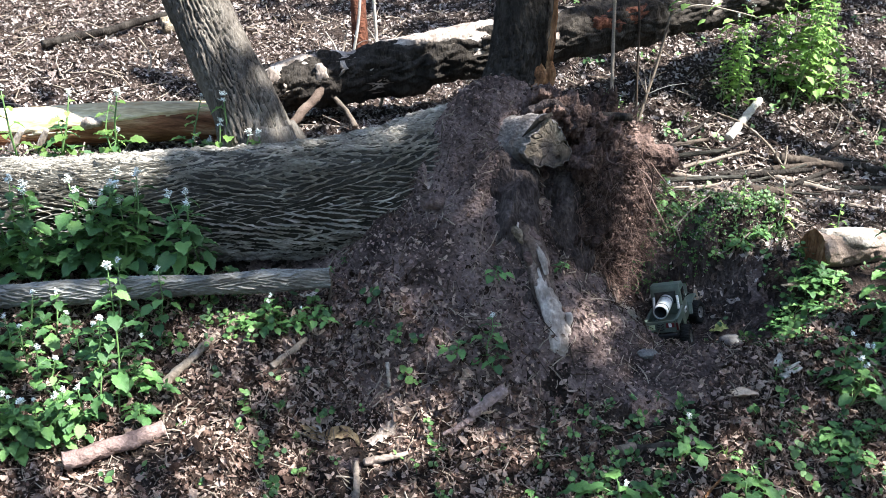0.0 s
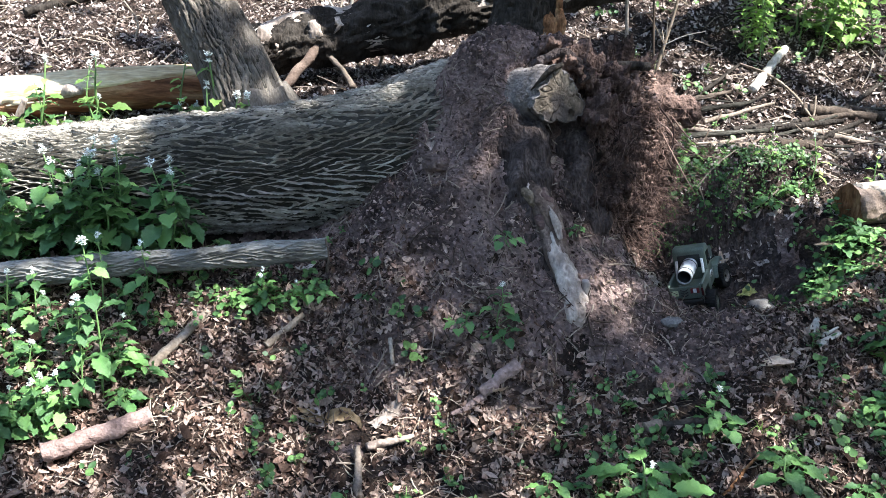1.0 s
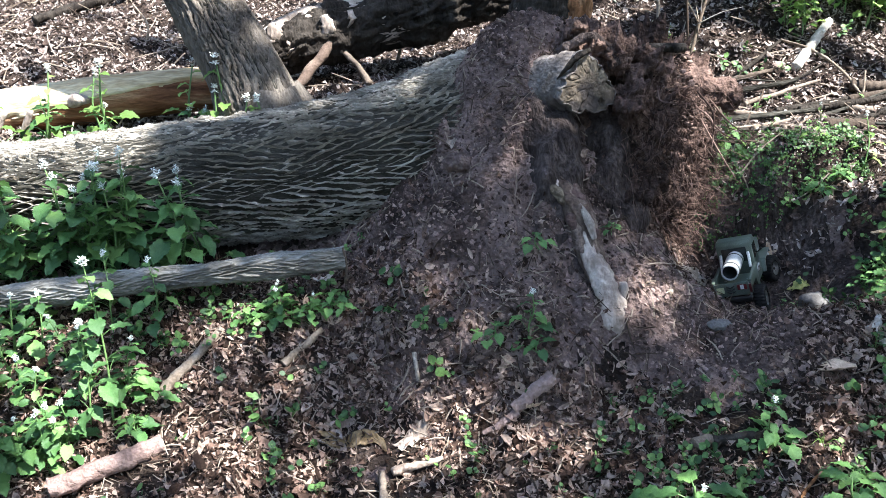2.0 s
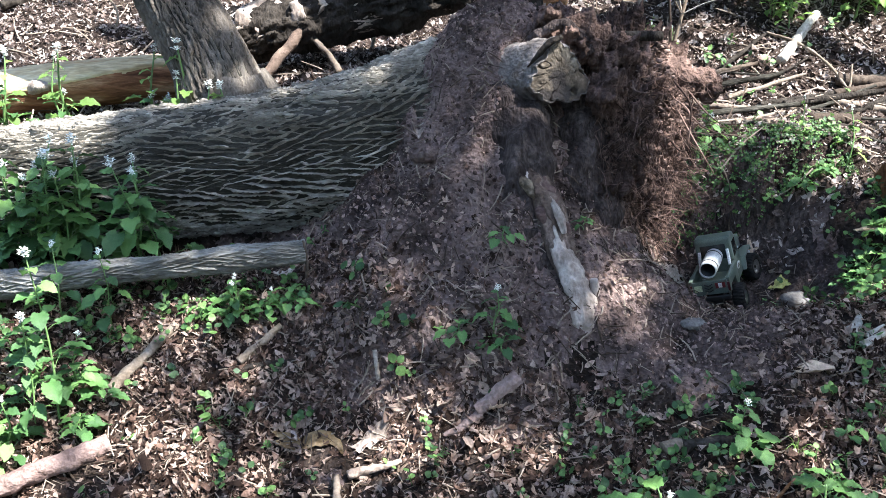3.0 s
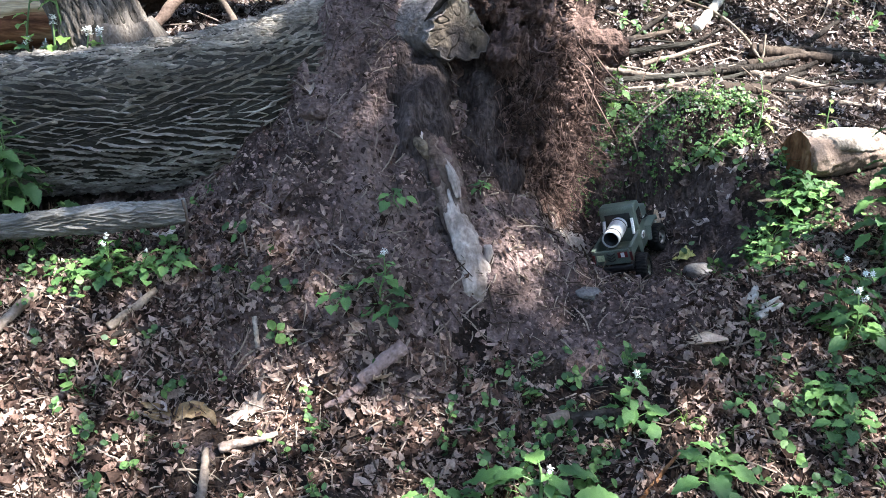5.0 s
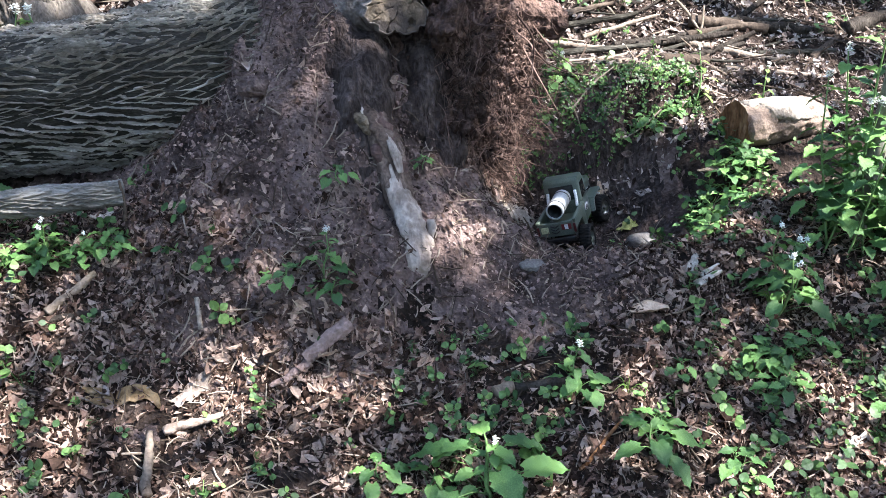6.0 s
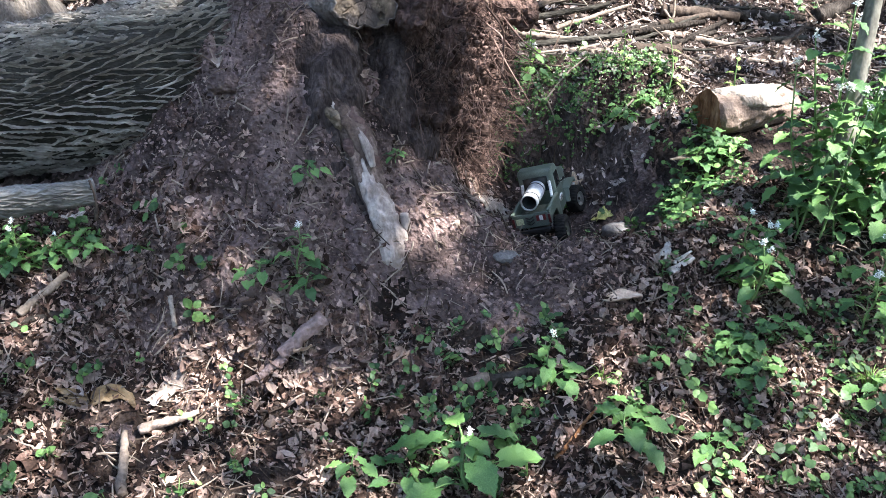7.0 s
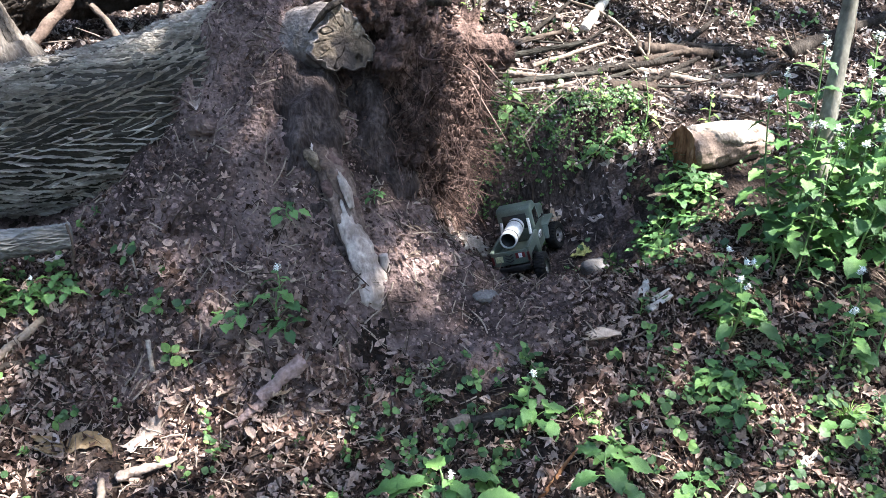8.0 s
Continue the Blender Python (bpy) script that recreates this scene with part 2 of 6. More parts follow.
def single(name, geo, material, at, label, category, group="", kind="", smooth=True):
    """A thing that is one mesh; verts are world places, its origin is set to at."""
    at = np.array(at, float)
    ob = new(name, mesh_of(name, np.asarray(geo[0], float) - at, geo[1], material, smooth))
    ob.location = at
    return tagged(ob, label, category, group, kind)


def grid_faces(nu, nv, wrap=False):
    f = []
    for i in range(nu - 1):
        for j in range(nv if wrap else nv - 1):
            k = (j + 1) % nv
            f.append((i * nv + j, i * nv + k, (i + 1) * nv + k, (i + 1) * nv + j))
    return f


def join_geo(geos):
    verts, faces, n = [], [], 0
    for v, f in geos:
        verts.append(np.asarray(v, float))
        faces += [tuple(i + n for i in q) for q in f]
        n += len(v)
    return np.concatenate(verts), faces


def curve_points(ctrl, count):
    """Smooth points through control points (Catmull-Rom)."""
    c = np.array(ctrl, float)
    c = np.vstack([2 * c[0] - c[1], c, 2 * c[-1] - c[-2]])
    n = len(c) - 3
    out = []
    for s in np.linspace(0, n - 1e-6, count):
        k = int(s)
        u = s - k
        a, b, d, e = c[k : k + 4]
        out.append(0.5 * (2 * b + (d - a) * u + (2 * a - 5 * b + 4 * d - e) * u**2 + (3 * b - a - 3 * d + e) * u**3))
    return np.array(out)


def tube(ctrl, radii, rings=24, segs=12, rough=0.0, size=30.0, seed=0, squash=1.0, offset=None, angles=None):
    """A closed tube through control points with tapering radii; rough: share of the radius by which it is uneven.
    offset: a function of (distance along, angle, places) that returns how far the skin is pushed out."""
    pts = curve_points(ctrl, rings)
    rad = np.interp(np.linspace(0, 1, rings), np.linspace(0, 1, len(radii)), radii)
    tan = np.gradient(pts, axis=0)
    tan /= np.linalg.norm(tan, axis=1)[:, None] + 1e-9
    up = np.array([0, 0, 1.0]) if abs(tan[0, 2]) < 0.9 else np.array([0, 1.0, 0])
    side = np.cross(tan, up)
    side /= np.linalg.norm(side, axis=1)[:, None] + 1e-9
    top = np.cross(side, tan)
    ang = np.linspace(0, 2 * np.pi, segs, endpoint=False) if angles is None else np.asarray(angles)
    segs = len(ang)
    ring = np.cos(ang)[None, :, None] * side[:, None] + squash * np.sin(ang)[None, :, None] * top[:, None]
    r = np.repeat(rad[:, None], segs, 1)
    p = pts[:, None] + ring * r[..., None]
    if rough:
        r = r * (1 + rough * 2 * fbm(p[..., 0] * size, p[..., 1] * size, p[..., 2] * size, 3, seed))
        p = pts[:, None] + ring * r[..., None]
    if offset is not None:
        along = np.r_[0, np.cumsum(np.linalg.norm(np.diff(pts, axis=0), axis=1))]
        p = p + ring * offset(along[:, None] + 0 * r, ang[None] + 0 * r, p)[..., None]
    verts = np.vstack([p.reshape(-1, 3), pts[0] - tan[0] * rad[0] * 0.15, pts[-1] + tan[-1] * rad[-1] * 0.15])
    faces = grid_faces(rings, segs, True)
    n = rings * segs
    faces += [(n, (j + 1) % segs, j) for j in range(segs)]
    faces += [(n + 1, n - segs + j, n - segs + (j + 1) % segs) for j in range(segs)]
    return verts, faces


def skin(ctrl, radii, rings, segs, reach, thick, seed, spot=3.0):
    """A ragged shell of bark or bare wood on the upper side of a log that lies along the same control points; paints
    its sunlit top.
    """
    def lift(s_, a_, p_):
        up_ = np.sin(a_)
        edge = up_ - reach + 0.5 * fbm(s_ * spot * 3, a_ * 2.2, seed, 4, seed) + 0.6 * vnoise(s_ * spot, 0, seed, 3)
        return np.clip(edge * 0.12, -0.02, thick) + 0.4 * thick * fbm(s_ * 30, a_ * 6, seed, 3, 7) * (edge > 0)
    return tube(ctrl, radii, rings, segs, offset=lift)


PHI = (1 + 5**0.5) / 2
ICO_V = np.array([(-1, PHI, 0), (1, PHI, 0), (-1, -PHI, 0), (1, -PHI, 0), (0, -1, PHI), (0, 1, PHI), (0, -1, -PHI), (0, 1, -PHI), (PHI, 0, -1), (PHI, 0, 1), (-PHI, 0, -1), (-PHI, 0, 1)]) / math.hypot(1, PHI)
ICO_F = ((0, 11, 5), (0, 5, 1), (0, 1, 7), (0, 7, 10), (0, 10, 11), (1, 5, 9), (5, 11, 4), (11, 10, 2), (10, 7, 6), (7, 1, 8))
ICO_F += ((3, 9, 4), (3, 4, 2), (3, 2, 6), (3, 6, 8), (3, 8, 9), (4, 9, 5), (2, 4, 11), (6, 2, 10), (8, 6, 7), (9, 8, 1))


def crumb_piece(rng, s):
    """A small uneven lump."""
    r = np.array([[rng.uniform(0.45, 1.35)] for _ in range(12)])
    return ICO_V * r * s * 0.5 * (rng.uniform(0.8, 1.3), rng.uniform(0.8, 1.3), rng.uniform(0.5, 0.9)), list(ICO_F)


# ---- ground ----
LEFT_Y = (-40, -3, 0, 1.0, 1.5, 1.7, 1.9, 2.05, 2.2, 2.4, 2.6, 2.75, 2.9, 3.2, 3.6, 4.2, 5, 6, 9, 14, 40)
LEFT_Z = (-4, -0.6, -0.38, -0.3, -0.2, -0.14, -0.05, 0.06, 0.13, 0.16, 0.22, 0.42, 0.54, 0.58, 0.62, 0.74, 1.0, 1.42, 2.9, 5, 9)
RIGHT_Y = (-40, -3, 0, 1.0, 1.4, 1.7, 1.9, 2.1, 2.4, 2.7, 3.0, 3.2, 3.5, 4.2, 5, 6, 9, 14, 40)
RIGHT_Z = (-4, -0.6, -0.36, -0.22, -0.12, -0.01, 0.05, 0.12, 0.17, 0.25, 0.32, 0.39, 0.56, 0.92, 1.35, 1.9, 3.4, 5.5, 9)


def smoothed(y, ys, zs):
    return sum(w * np.interp(y + d, ys, zs) for d, w in ((-0.12, 0.15), (-0.06, 0.2), (0, 0.3), (0.06, 0.2), (0.12, 0.15)))


def ground_z(x, y, rough=True):
    """Height of the ground: a slope, the soil thrown up round the root plate, the hollow beside it and the bank behind."""
    x, y = np.broadcast_arrays(np.asarray(x, float), np.asarray(y, float))
    side = step(-0.1, 0.75, x)
    z = (1 - side) * smoothed(y, LEFT_Y, LEFT_Z) + side * smoothed(y, RIGHT_Y, RIGHT_Z)
    z = z - 0.13 * np.exp(-(((y - 3.1) / 0.4) ** 2)) * (1 - step(-1.0, -0.45, x))
    # mound
    a, b = np.array([0.07, 2.5]), np.array([0.28, 2.57])
    q = np.clip(((x - a[0]) * (b[0] - a[0]) + (y - a[1]) * (b[1] - a[1])) / ((b - a) @ (b - a)), 0, 1)
    d = np.hypot(x - a[0] - q * (b[0] - a[0]), y - a[1] - q * (b[1] - a[1]))
    d = d + 0.05 * vnoise(x * 5, y * 5, 0.5, 3)
    m = np.interp(d, (0, 0.06, 0.12, 0.18, 0.26, 0.35, 0.45, 0.58, 0.75), (0.82, 0.78, 0.68, 0.56, 0.42, 0.31, 0.22, 0.1, -0.2))
    k = 0.035
    top = np.maximum(z, m)
    z = top + k * np.log(np.exp((z - top) / k) + np.exp((m - top) / k))
    # hollow
    e = ((x - 0.8) / np.where(x > 0.8, 0.43, 0.35)) ** 2 + ((y - 2.44) / np.where(y > 2.44, 0.37, 0.3)) ** 2
    z = z - 0.31 * np.exp(-(e ** np.where(y > 2.44, 3.5, 2.0))) * (1 - step(0.3, 0.55, m))
    # hump at the foot of the split root
    z = z + 0.04 * np.exp(-(((x - 0.38) / 0.16) ** 2) - ((y - 1.96) / 0.12) ** 2)
    # bank behind the hollow
    z = z + 0.075 * step(2.75, 2.79, y + 0.03 * vnoise(x * 7, 0, 0, 9)) * step(0.55, 0.7, x) * (1 - step(1.25, 1.5, x)) * (1 - step(2.85, 3.2, y))
    if rough:
        near = np.exp(-((y - 2.2) / 3.0) ** 2)
        z = z + near * (0.03 * fbm(x * 3, y * 3, 0, 3, 1) + 0.035 * fbm(x * 8, y * 8, 0, 2, 14) * np.exp(-((x - 0.15) / 0.5) ** 2 - ((y - 2.3) / 0.4) ** 2) + 0.03 * np.exp(-((x - 0.1) / 0.55) ** 2 - ((y - 2.3) / 0.35) ** 2) * step(-0.12, 0.12, vnoise(x * 15 + 2 * vnoise(x * 6, y * 6, 1, 4), y * 19, 0.5, 77)) + 0.033 * fbm(x * 16, y * 16, 0, 3, 2) + 0.026 * np.abs(fbm(x * 42, y * 42, 0, 3, 8))) + (1 - near) * 0.25 * fbm(x * 0.4, y * 0.4, 0, 3, 5)
    return z


def on_ground(x, y, lift=0.0):
    return np.array([x, y, float(ground_z(x, y)) + lift])


def spaced(lo, hi, fine, far):
    """Coordinates that are finely spaced between lo and hi and widen out to far."""
    mid = np.arange(lo, hi, fine)
    out = [hi]
    while out[-1] < far[1]:
        out.append(out[-1] + max(fine, 0.12 * (out[-1] - hi)) + fine)
    back_ = [lo - fine]
    while back_[-1] > far[0]:
        back_.append(back_[-1] - max(fine, 0.12 * (lo - back_[-1])) - fine)
    return np.array(back_[::-1] + list(mid) + out)


gx, gy = spaced(-1.5, 1.9, 0.0085, (-40, 40)), spaced(1.15, 3.0, 0.0085, (-35, 40))
GX, GY = np.meshgrid(gx, gy, indexing="ij")
GZ = ground_z(GX, GY)
GROUND = single("ground", (np.stack([GX, GY, GZ], -1).reshape(-1, 3), [f[::-1] for f in grid_faces(len(gx), len(gy))]), SOIL, (0, 0, 0), "dark forest soil on a rising woodland slope", "ground", kind="structure")
# dark humus away from the thrown-up soil, also painting shade between the leaves
near_x, near_y = (GX[:-1, :-1] + GX[1:, 1:]) / 2, (GY[:-1, :-1] + GY[1:, 1:]) / 2
bare = np.minimum(np.hypot((near_x - 0.08) / 0.75, (near_y - 2.4) / 0.7), np.hypot((near_x - 0.65) / 0.36, (near_y - 2.1) / 0.32))
bare = np.minimum(bare, np.hypot((near_x - 0.88) / 0.42, (near_y - 2.46) / 0.36))
bare = bare + 0.5 * fbm(near_x * 9, near_y * 9, 0, 4, 71)
GROUND.data.materials.append(SHADED_HUMUS)
GROUND.data.materials.append(SHADED_SOIL)
# shade in the hollow is painted into the ground as darker soil
hollow_shade = np.hypot((near_x - 0.86) / 0.3, (near_y - 2.5) / 0.3) + 0.35 * fbm(near_x * 9, near_y * 9, 0, 4, 73)
index = np.where(hollow_shade < 1.0, 2, (bare > 1.0).astype(np.int32))
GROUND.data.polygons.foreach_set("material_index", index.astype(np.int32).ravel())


# ---- fallen trunks ----
def ridged(along, angle, p, radius, height=0.026, pitch=0.0205, seed=0, cell=0.135):
    """Bark plates: two families of furrows cross at a low angle and leave long lens-shaped ridges between them."""
    v = angle * radius / pitch + 0.5 * vnoise(along * 4, angle * 2.5, seed)
    a = v + along / cell + 0.5 * vnoise(along * 11, v * 0.9, seed + 3) + 0.32 * vnoise(along * 42, v * 2.4, seed + 5)
    b = v - along / cell + 0.5 * vnoise(along * 11, v * 0.9, seed + 23) + 0.32 * vnoise(along * 42, v * 2.4, seed + 25)
    fa, fb = (1 - np.abs(2 * (q - np.floor(q)) - 1) for q in (a, b))
    cut = vnoise(along * 7, v * 0.7, seed + 31)
    f = np.minimum(fa + 0.45 * np.clip(cut, 0, 1), fb + 0.45 * np.clip(-cut, 0, 1))
    tall = vnoise(np.floor(a) * 3.3, np.floor(b) * 5.7, seed + 9)
    body = np.clip(f * 2.4 - 0.22, 0, 1) ** 0.65 * (0.8 + 0.35 * tall)
    return height * (body - 0.5 + 0.17 * fbm(along * 80, v * 4.5, seed, 4, 4))


def braided(along, angle, radius, height=0.02, pitch=0.0178, cell=0.085, seed=0):
    """Thin raised ridges of bark that fork and join in a long-meshed net, with wide furrows between them."""
    v = angle * radius / pitch + 0.45 * vnoise(along * 3, angle * 2.5, seed)
    a = v + along / cell + 0.38 * vnoise(along * 9, v * 0.8, seed + 3) + 0.2 * vnoise(along * 38, v * 2, seed + 5)
    b = v - along / cell + 0.38 * vnoise(along * 9, v * 0.8, seed + 23) + 0.2 * vnoise(along * 38, v * 2, seed + 25)
    fa, fb = (1 - np.abs(2 * (q - np.floor(q)) - 1) for q in (a, b))
    cut = vnoise(along * 6, v * 0.7, seed + 31)
    f = np.minimum(fa + 0.5 * np.clip(cut, 0, 1), fb + 0.5 * np.clip(-cut, 0, 1))
    ridge = np.exp(-((f / 0.29) ** 2)) * (1 + 0.5 * fbm(along * 60, v * 2.5, seed, 3, 4) + 0.45 * vnoise(along * 17, v * 1.3, seed + 41) + 0.3 * vnoise(along * 5, v * 0.5, seed + 43))
    return height * (ridge - 0.4 + 0.12 * fbm(along * 90, v * 5, seed, 3, 6))


def fallen_trunk():
    ctrl = [(-2.3, 2.59, 0.21), (-1.8, 2.585, 0.25), (-1.336, 2.58, 0.295), (-0.816, 2.57, 0.345), (-0.45, 2.58, 0.388), (-0.2, 2.6, 0.43), (0.06, 2.64, 0.5)]
    radii = (0.17, 0.175, 0.186, 0.193, 0.203, 0.218, 0.235)
    base = base_of("fallen_log", (-0.9, 2.57, 0.17), "large fallen trunk with deeply ridged grey bark across the slope", "log")
    at = np.array(base.location)
    # finer where the bark faces the open side
    fine = np.r_[np.linspace(-1.25, 2.05, 470, endpoint=False), np.linspace(2.05, 2 * np.pi - 1.25, 90, endpoint=False)]
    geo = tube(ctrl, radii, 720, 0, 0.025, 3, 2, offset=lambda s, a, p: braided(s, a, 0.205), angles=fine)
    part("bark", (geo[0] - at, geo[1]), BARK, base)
    # dark layer under the ridges: inner bark plus painted furrow shade
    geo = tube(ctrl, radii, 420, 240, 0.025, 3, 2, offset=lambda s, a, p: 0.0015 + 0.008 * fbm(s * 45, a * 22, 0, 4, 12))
    part("inner_bark", (geo[0] - at, geo[1]), FURROW, base, "dark inner bark with painted shade between the ridges")


fallen_trunk()


def small_log():
    base = base_of("small_log", (-0.8, 2.17, 0.13), "thin grey fallen log lying beside the large trunk", "log")
    at = np.array(base.location)
    ctrl = [(-1.75, 2.1, 0.115), (-1.145, 2.12, 0.178), (-0.77, 2.14, 0.21), (-0.55, 2.155, 0.227), (-0.395, 2.17, 0.236)]
    geo = tube(ctrl, (0.036, 0.033, 0.031, 0.03, 0.027), 520, 150, 0.16, 7, 5, offset=lambda s, a, p: braided(s, a, 0.033, 0.007, 0.011, 0.07, 4))
    part("bark", (geo[0] - at, geo[1]), GREY_BARK, base)
    stub = tube([(-0.395, 2.15, 0.17), (-0.39, 2.15, 0.22), (-0.397, 2.15, 0.275)], (0.0045, 0.004, 0.0028), 10, 8, 0.15, 60)
    part("broken_stub", (stub[0] - at, stub[1]), STICK, base)


small_log()


RED_ROT = surface("red_rot", ((0.03, 0.014, 0.01), (0.1, 0.04, 0.025), (0.24, 0.1, 0.06)), 16, 90, 0.9, 0.01, 0.85)
HOLE_SHADE = surface("hole_shade", ((0.008, 0.007, 0.006), (0.016, 0.013, 0.011)), 30, 120, 0.5, 0.003, 0.95)


def far_logs():
    base = base_of("barkless_log", (-1.5, 3.02, 0.38), "sunlit barkless orange-brown log lying behind the large trunk", "log")
    at = np.array(base.location)
    geo = tube([(-2.5, 3.05, 0.42), (-1.8, 3.04, 0.47), (-1.35, 3.03, 0.525), (-0.95, 3.02, 0.56), (-0.76, 3.02, 0.575)], (0.085, 0.083, 0.08, 0.072, 0.066), 160, 60, 0.08, 5, 8)
    part("trunk", (geo[0] - at, geo[1]), RED_WOOD, base)
    # yellowish shell puts the sunlight on the upper side into the colour
    g = skin([(-2.5, 3.05, 0.42), (-1.8, 3.04, 0.47), (-1.35, 3.03, 0.525), (-0.95, 3.02, 0.56), (-0.76, 3.02, 0.575)], (0.086, 0.084, 0.081, 0.073, 0.067), 300, 90, 0.45, 0.005, 9, 2.0)
    part("bare_top", (g[0] - at, g[1]), SUNLIT_WOOD, base, "yellowish wood painted as the sunlit top")
    knot = tube([(-1.42, 2.98, 0.53), (-1.39, 2.95, 0.545), (-1.35, 2.94, 0.545)], (0.03, 0.024, 0.012), 12, 12, 0.1, 30)
    part("knot", (knot[0] - at, knot[1]), PALE_WOOD, base)
    for x0, x1 in ((-1.63, -1.7), (-1.54, -1.6)):
        st = tube([(x0, 2.9, 0.52), ((x0 + x1) / 2, 2.9, 0.46), (x1, 2.9, 0.4)], (0.01, 0.014, 0.012), 10, 10, 0.15, 40)
        part("splinter", (st[0] - at, st[1]), PALE_WOOD, base)

    base = base_of("broken_log", (-0.2, 3.25, 0.6), "dark broken log propped up with a torn top painted pale as sunlit", "log")
    at = np.array(base.location)
    ctrl = [(-0.77, 3.15, 0.65), (-0.58, 3.17, 0.705), (-0.2, 3.2, 0.79), (0.14, 3.24, 0.875), (0.66, 3.42, 0.985), (1.15, 3.65, 1.08), (1.8, 4.0, 1.2)]
    geo = tube(ctrl, (0.085, 0.1, 0.104, 0.102, 0.1, 0.095, 0.09), 320, 110, 0.2, 7, 11, offset=lambda s, a, p: ridged(s, a, p, 0.1, 0.017, 0.04, 6) + 0.02 * fbm(s * 14, a * 4, 0, 4, 15))
    part("trunk", (geo[0] - at, geo[1]), DARK_BARK, base)
    # pale shell on top paints the sunlit strip as well as torn wood
    g = skin(ctrl, (0.088, 0.103, 0.107, 0.105, 0.103, 0.098, 0.092), 420, 110, 0.62, 0.014, 5, 2.5)
    part("bare_wood", (g[0] - at, g[1]), PALE_WOOD, base, "torn wood painted pale along the sunlit top")
    # solid black plugs paint the shade of holes in the log
    for x, y_, z, r in ((-0.02, 3.125, 0.86, 0.012), (0.1, 3.14, 0.9, 0.009), (-0.28, 3.1, 0.8, 0.01)):
        g = tube([(x, y_ - 0.006, z), (x, y_ + 0.02, z)], (r, r), 4, 14)
        part("hole", (g[0] - at, g[1]), HOLE_SHADE, base, "black plug painted as the shade of a rot hole")
    for k, (x, z, w) in enumerate(((-0.72, 0.735, 0.04), (-0.66, 0.69, 0.03), (-0.53, 0.76, 0.04), (-0.44, 0.785, 0.03))):
        flap = tube([(x, 3.08, z + w), (x + 0.01, 3.07, z), (x - 0.01, 3.075, z - w)], (w * 0.4, w * 0.7, w * 0.2), 12, 10, 0.4, 60, k, squash=0.35)
        part("bark_flap", (flap[0] - at, flap[1]), PALE_WOOD, base, "pale peeling wood flap")
    for k in range(7):
        r0 = np.random.RandomState(40 + k)
        y_, z = 3.15 + r0.uniform(-0.06, 0.06), 0.655 + r0.uniform(-0.05, 0.08)
        g = tube([(-0.7, y_, z + 0.012), (-0.78, y_ - 0.01, z + 0.005), (-0.8 - r0.uniform(0, 0.06), y_ - 0.015, z)], (0.034, 0.024, 0.004), 24, 10, 0.4, 50, k, squash=0.5)
        part("torn_end", (g[0] - at, g[1]), PALE_WOOD, base, "pale splintered end")
    red = tube([(0.46, 3.3, 0.95), (0.68, 3.38, 1.015), (0.92, 3.5, 1.07)], (0.035, 0.062, 0.035), 60, 30, 0.4, 18, 8)
    part("rotten_wood", (red[0] - at, red[1]), RED_ROT, base, "red-brown rotten wood")


far_logs()


# ---- standing trees ----
def leaning_tree():
    base = base_of("tree", (-0.74, 2.76, 0.4), "leaning living tree with finely furrowed brown bark behind the fallen trunk", "tree")
    at = np.array(base.location)
    ctrl = [(-0.68, 2.76, 0.36), (-0.715, 2.765, 0.5), (-0.755, 2.78, 0.64), (-0.86, 2.82, 0.84), (-0.97, 2.86, 1.06), (-1.3, 2.98, 1.8), (-1.9, 3.2, 3.4), (-2.4, 3.3, 5.5)]
    geo = tube(ctrl, (0.19, 0.15, 0.122, 0.112, 0.107, 0.1, 0.09, 0.07), 900, 200, 0.03, 5, 3, offset=lambda s, a, p: ridged(s, a, p, 0.11, 0.013, 0.019, 8, 0.17))
    part("trunk", (geo[0] - at, geo[1]), TREE_BARK, base)
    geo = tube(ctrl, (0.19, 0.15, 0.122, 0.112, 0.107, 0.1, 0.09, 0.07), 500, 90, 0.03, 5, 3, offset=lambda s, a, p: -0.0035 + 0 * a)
    part("inner_bark", (geo[0] - at, geo[1]), FURROW, base, "dark inner bark with painted shade in the furrows")
    for k, (dx, dy) in enumerate(((0.13, -0.06), (0.02, -0.15), (-0.13, -0.08), (0.16, 0.06))):
        r = tube([(-0.7 + dx * 0.4, 2.76 + dy * 0.4, 0.58), (-0.7 + dx * 0.9, 2.76 + dy * 0.9, 0.49), (-0.7 + dx * 1.5, 2.76 + dy * 1.5, 0.38)], (0.06, 0.045, 0.03), 16, 12, 0.12, 14, k)
        part("root_flare", (r[0] - at, r[1]), TREE_BARK, base)


leaning_tree()


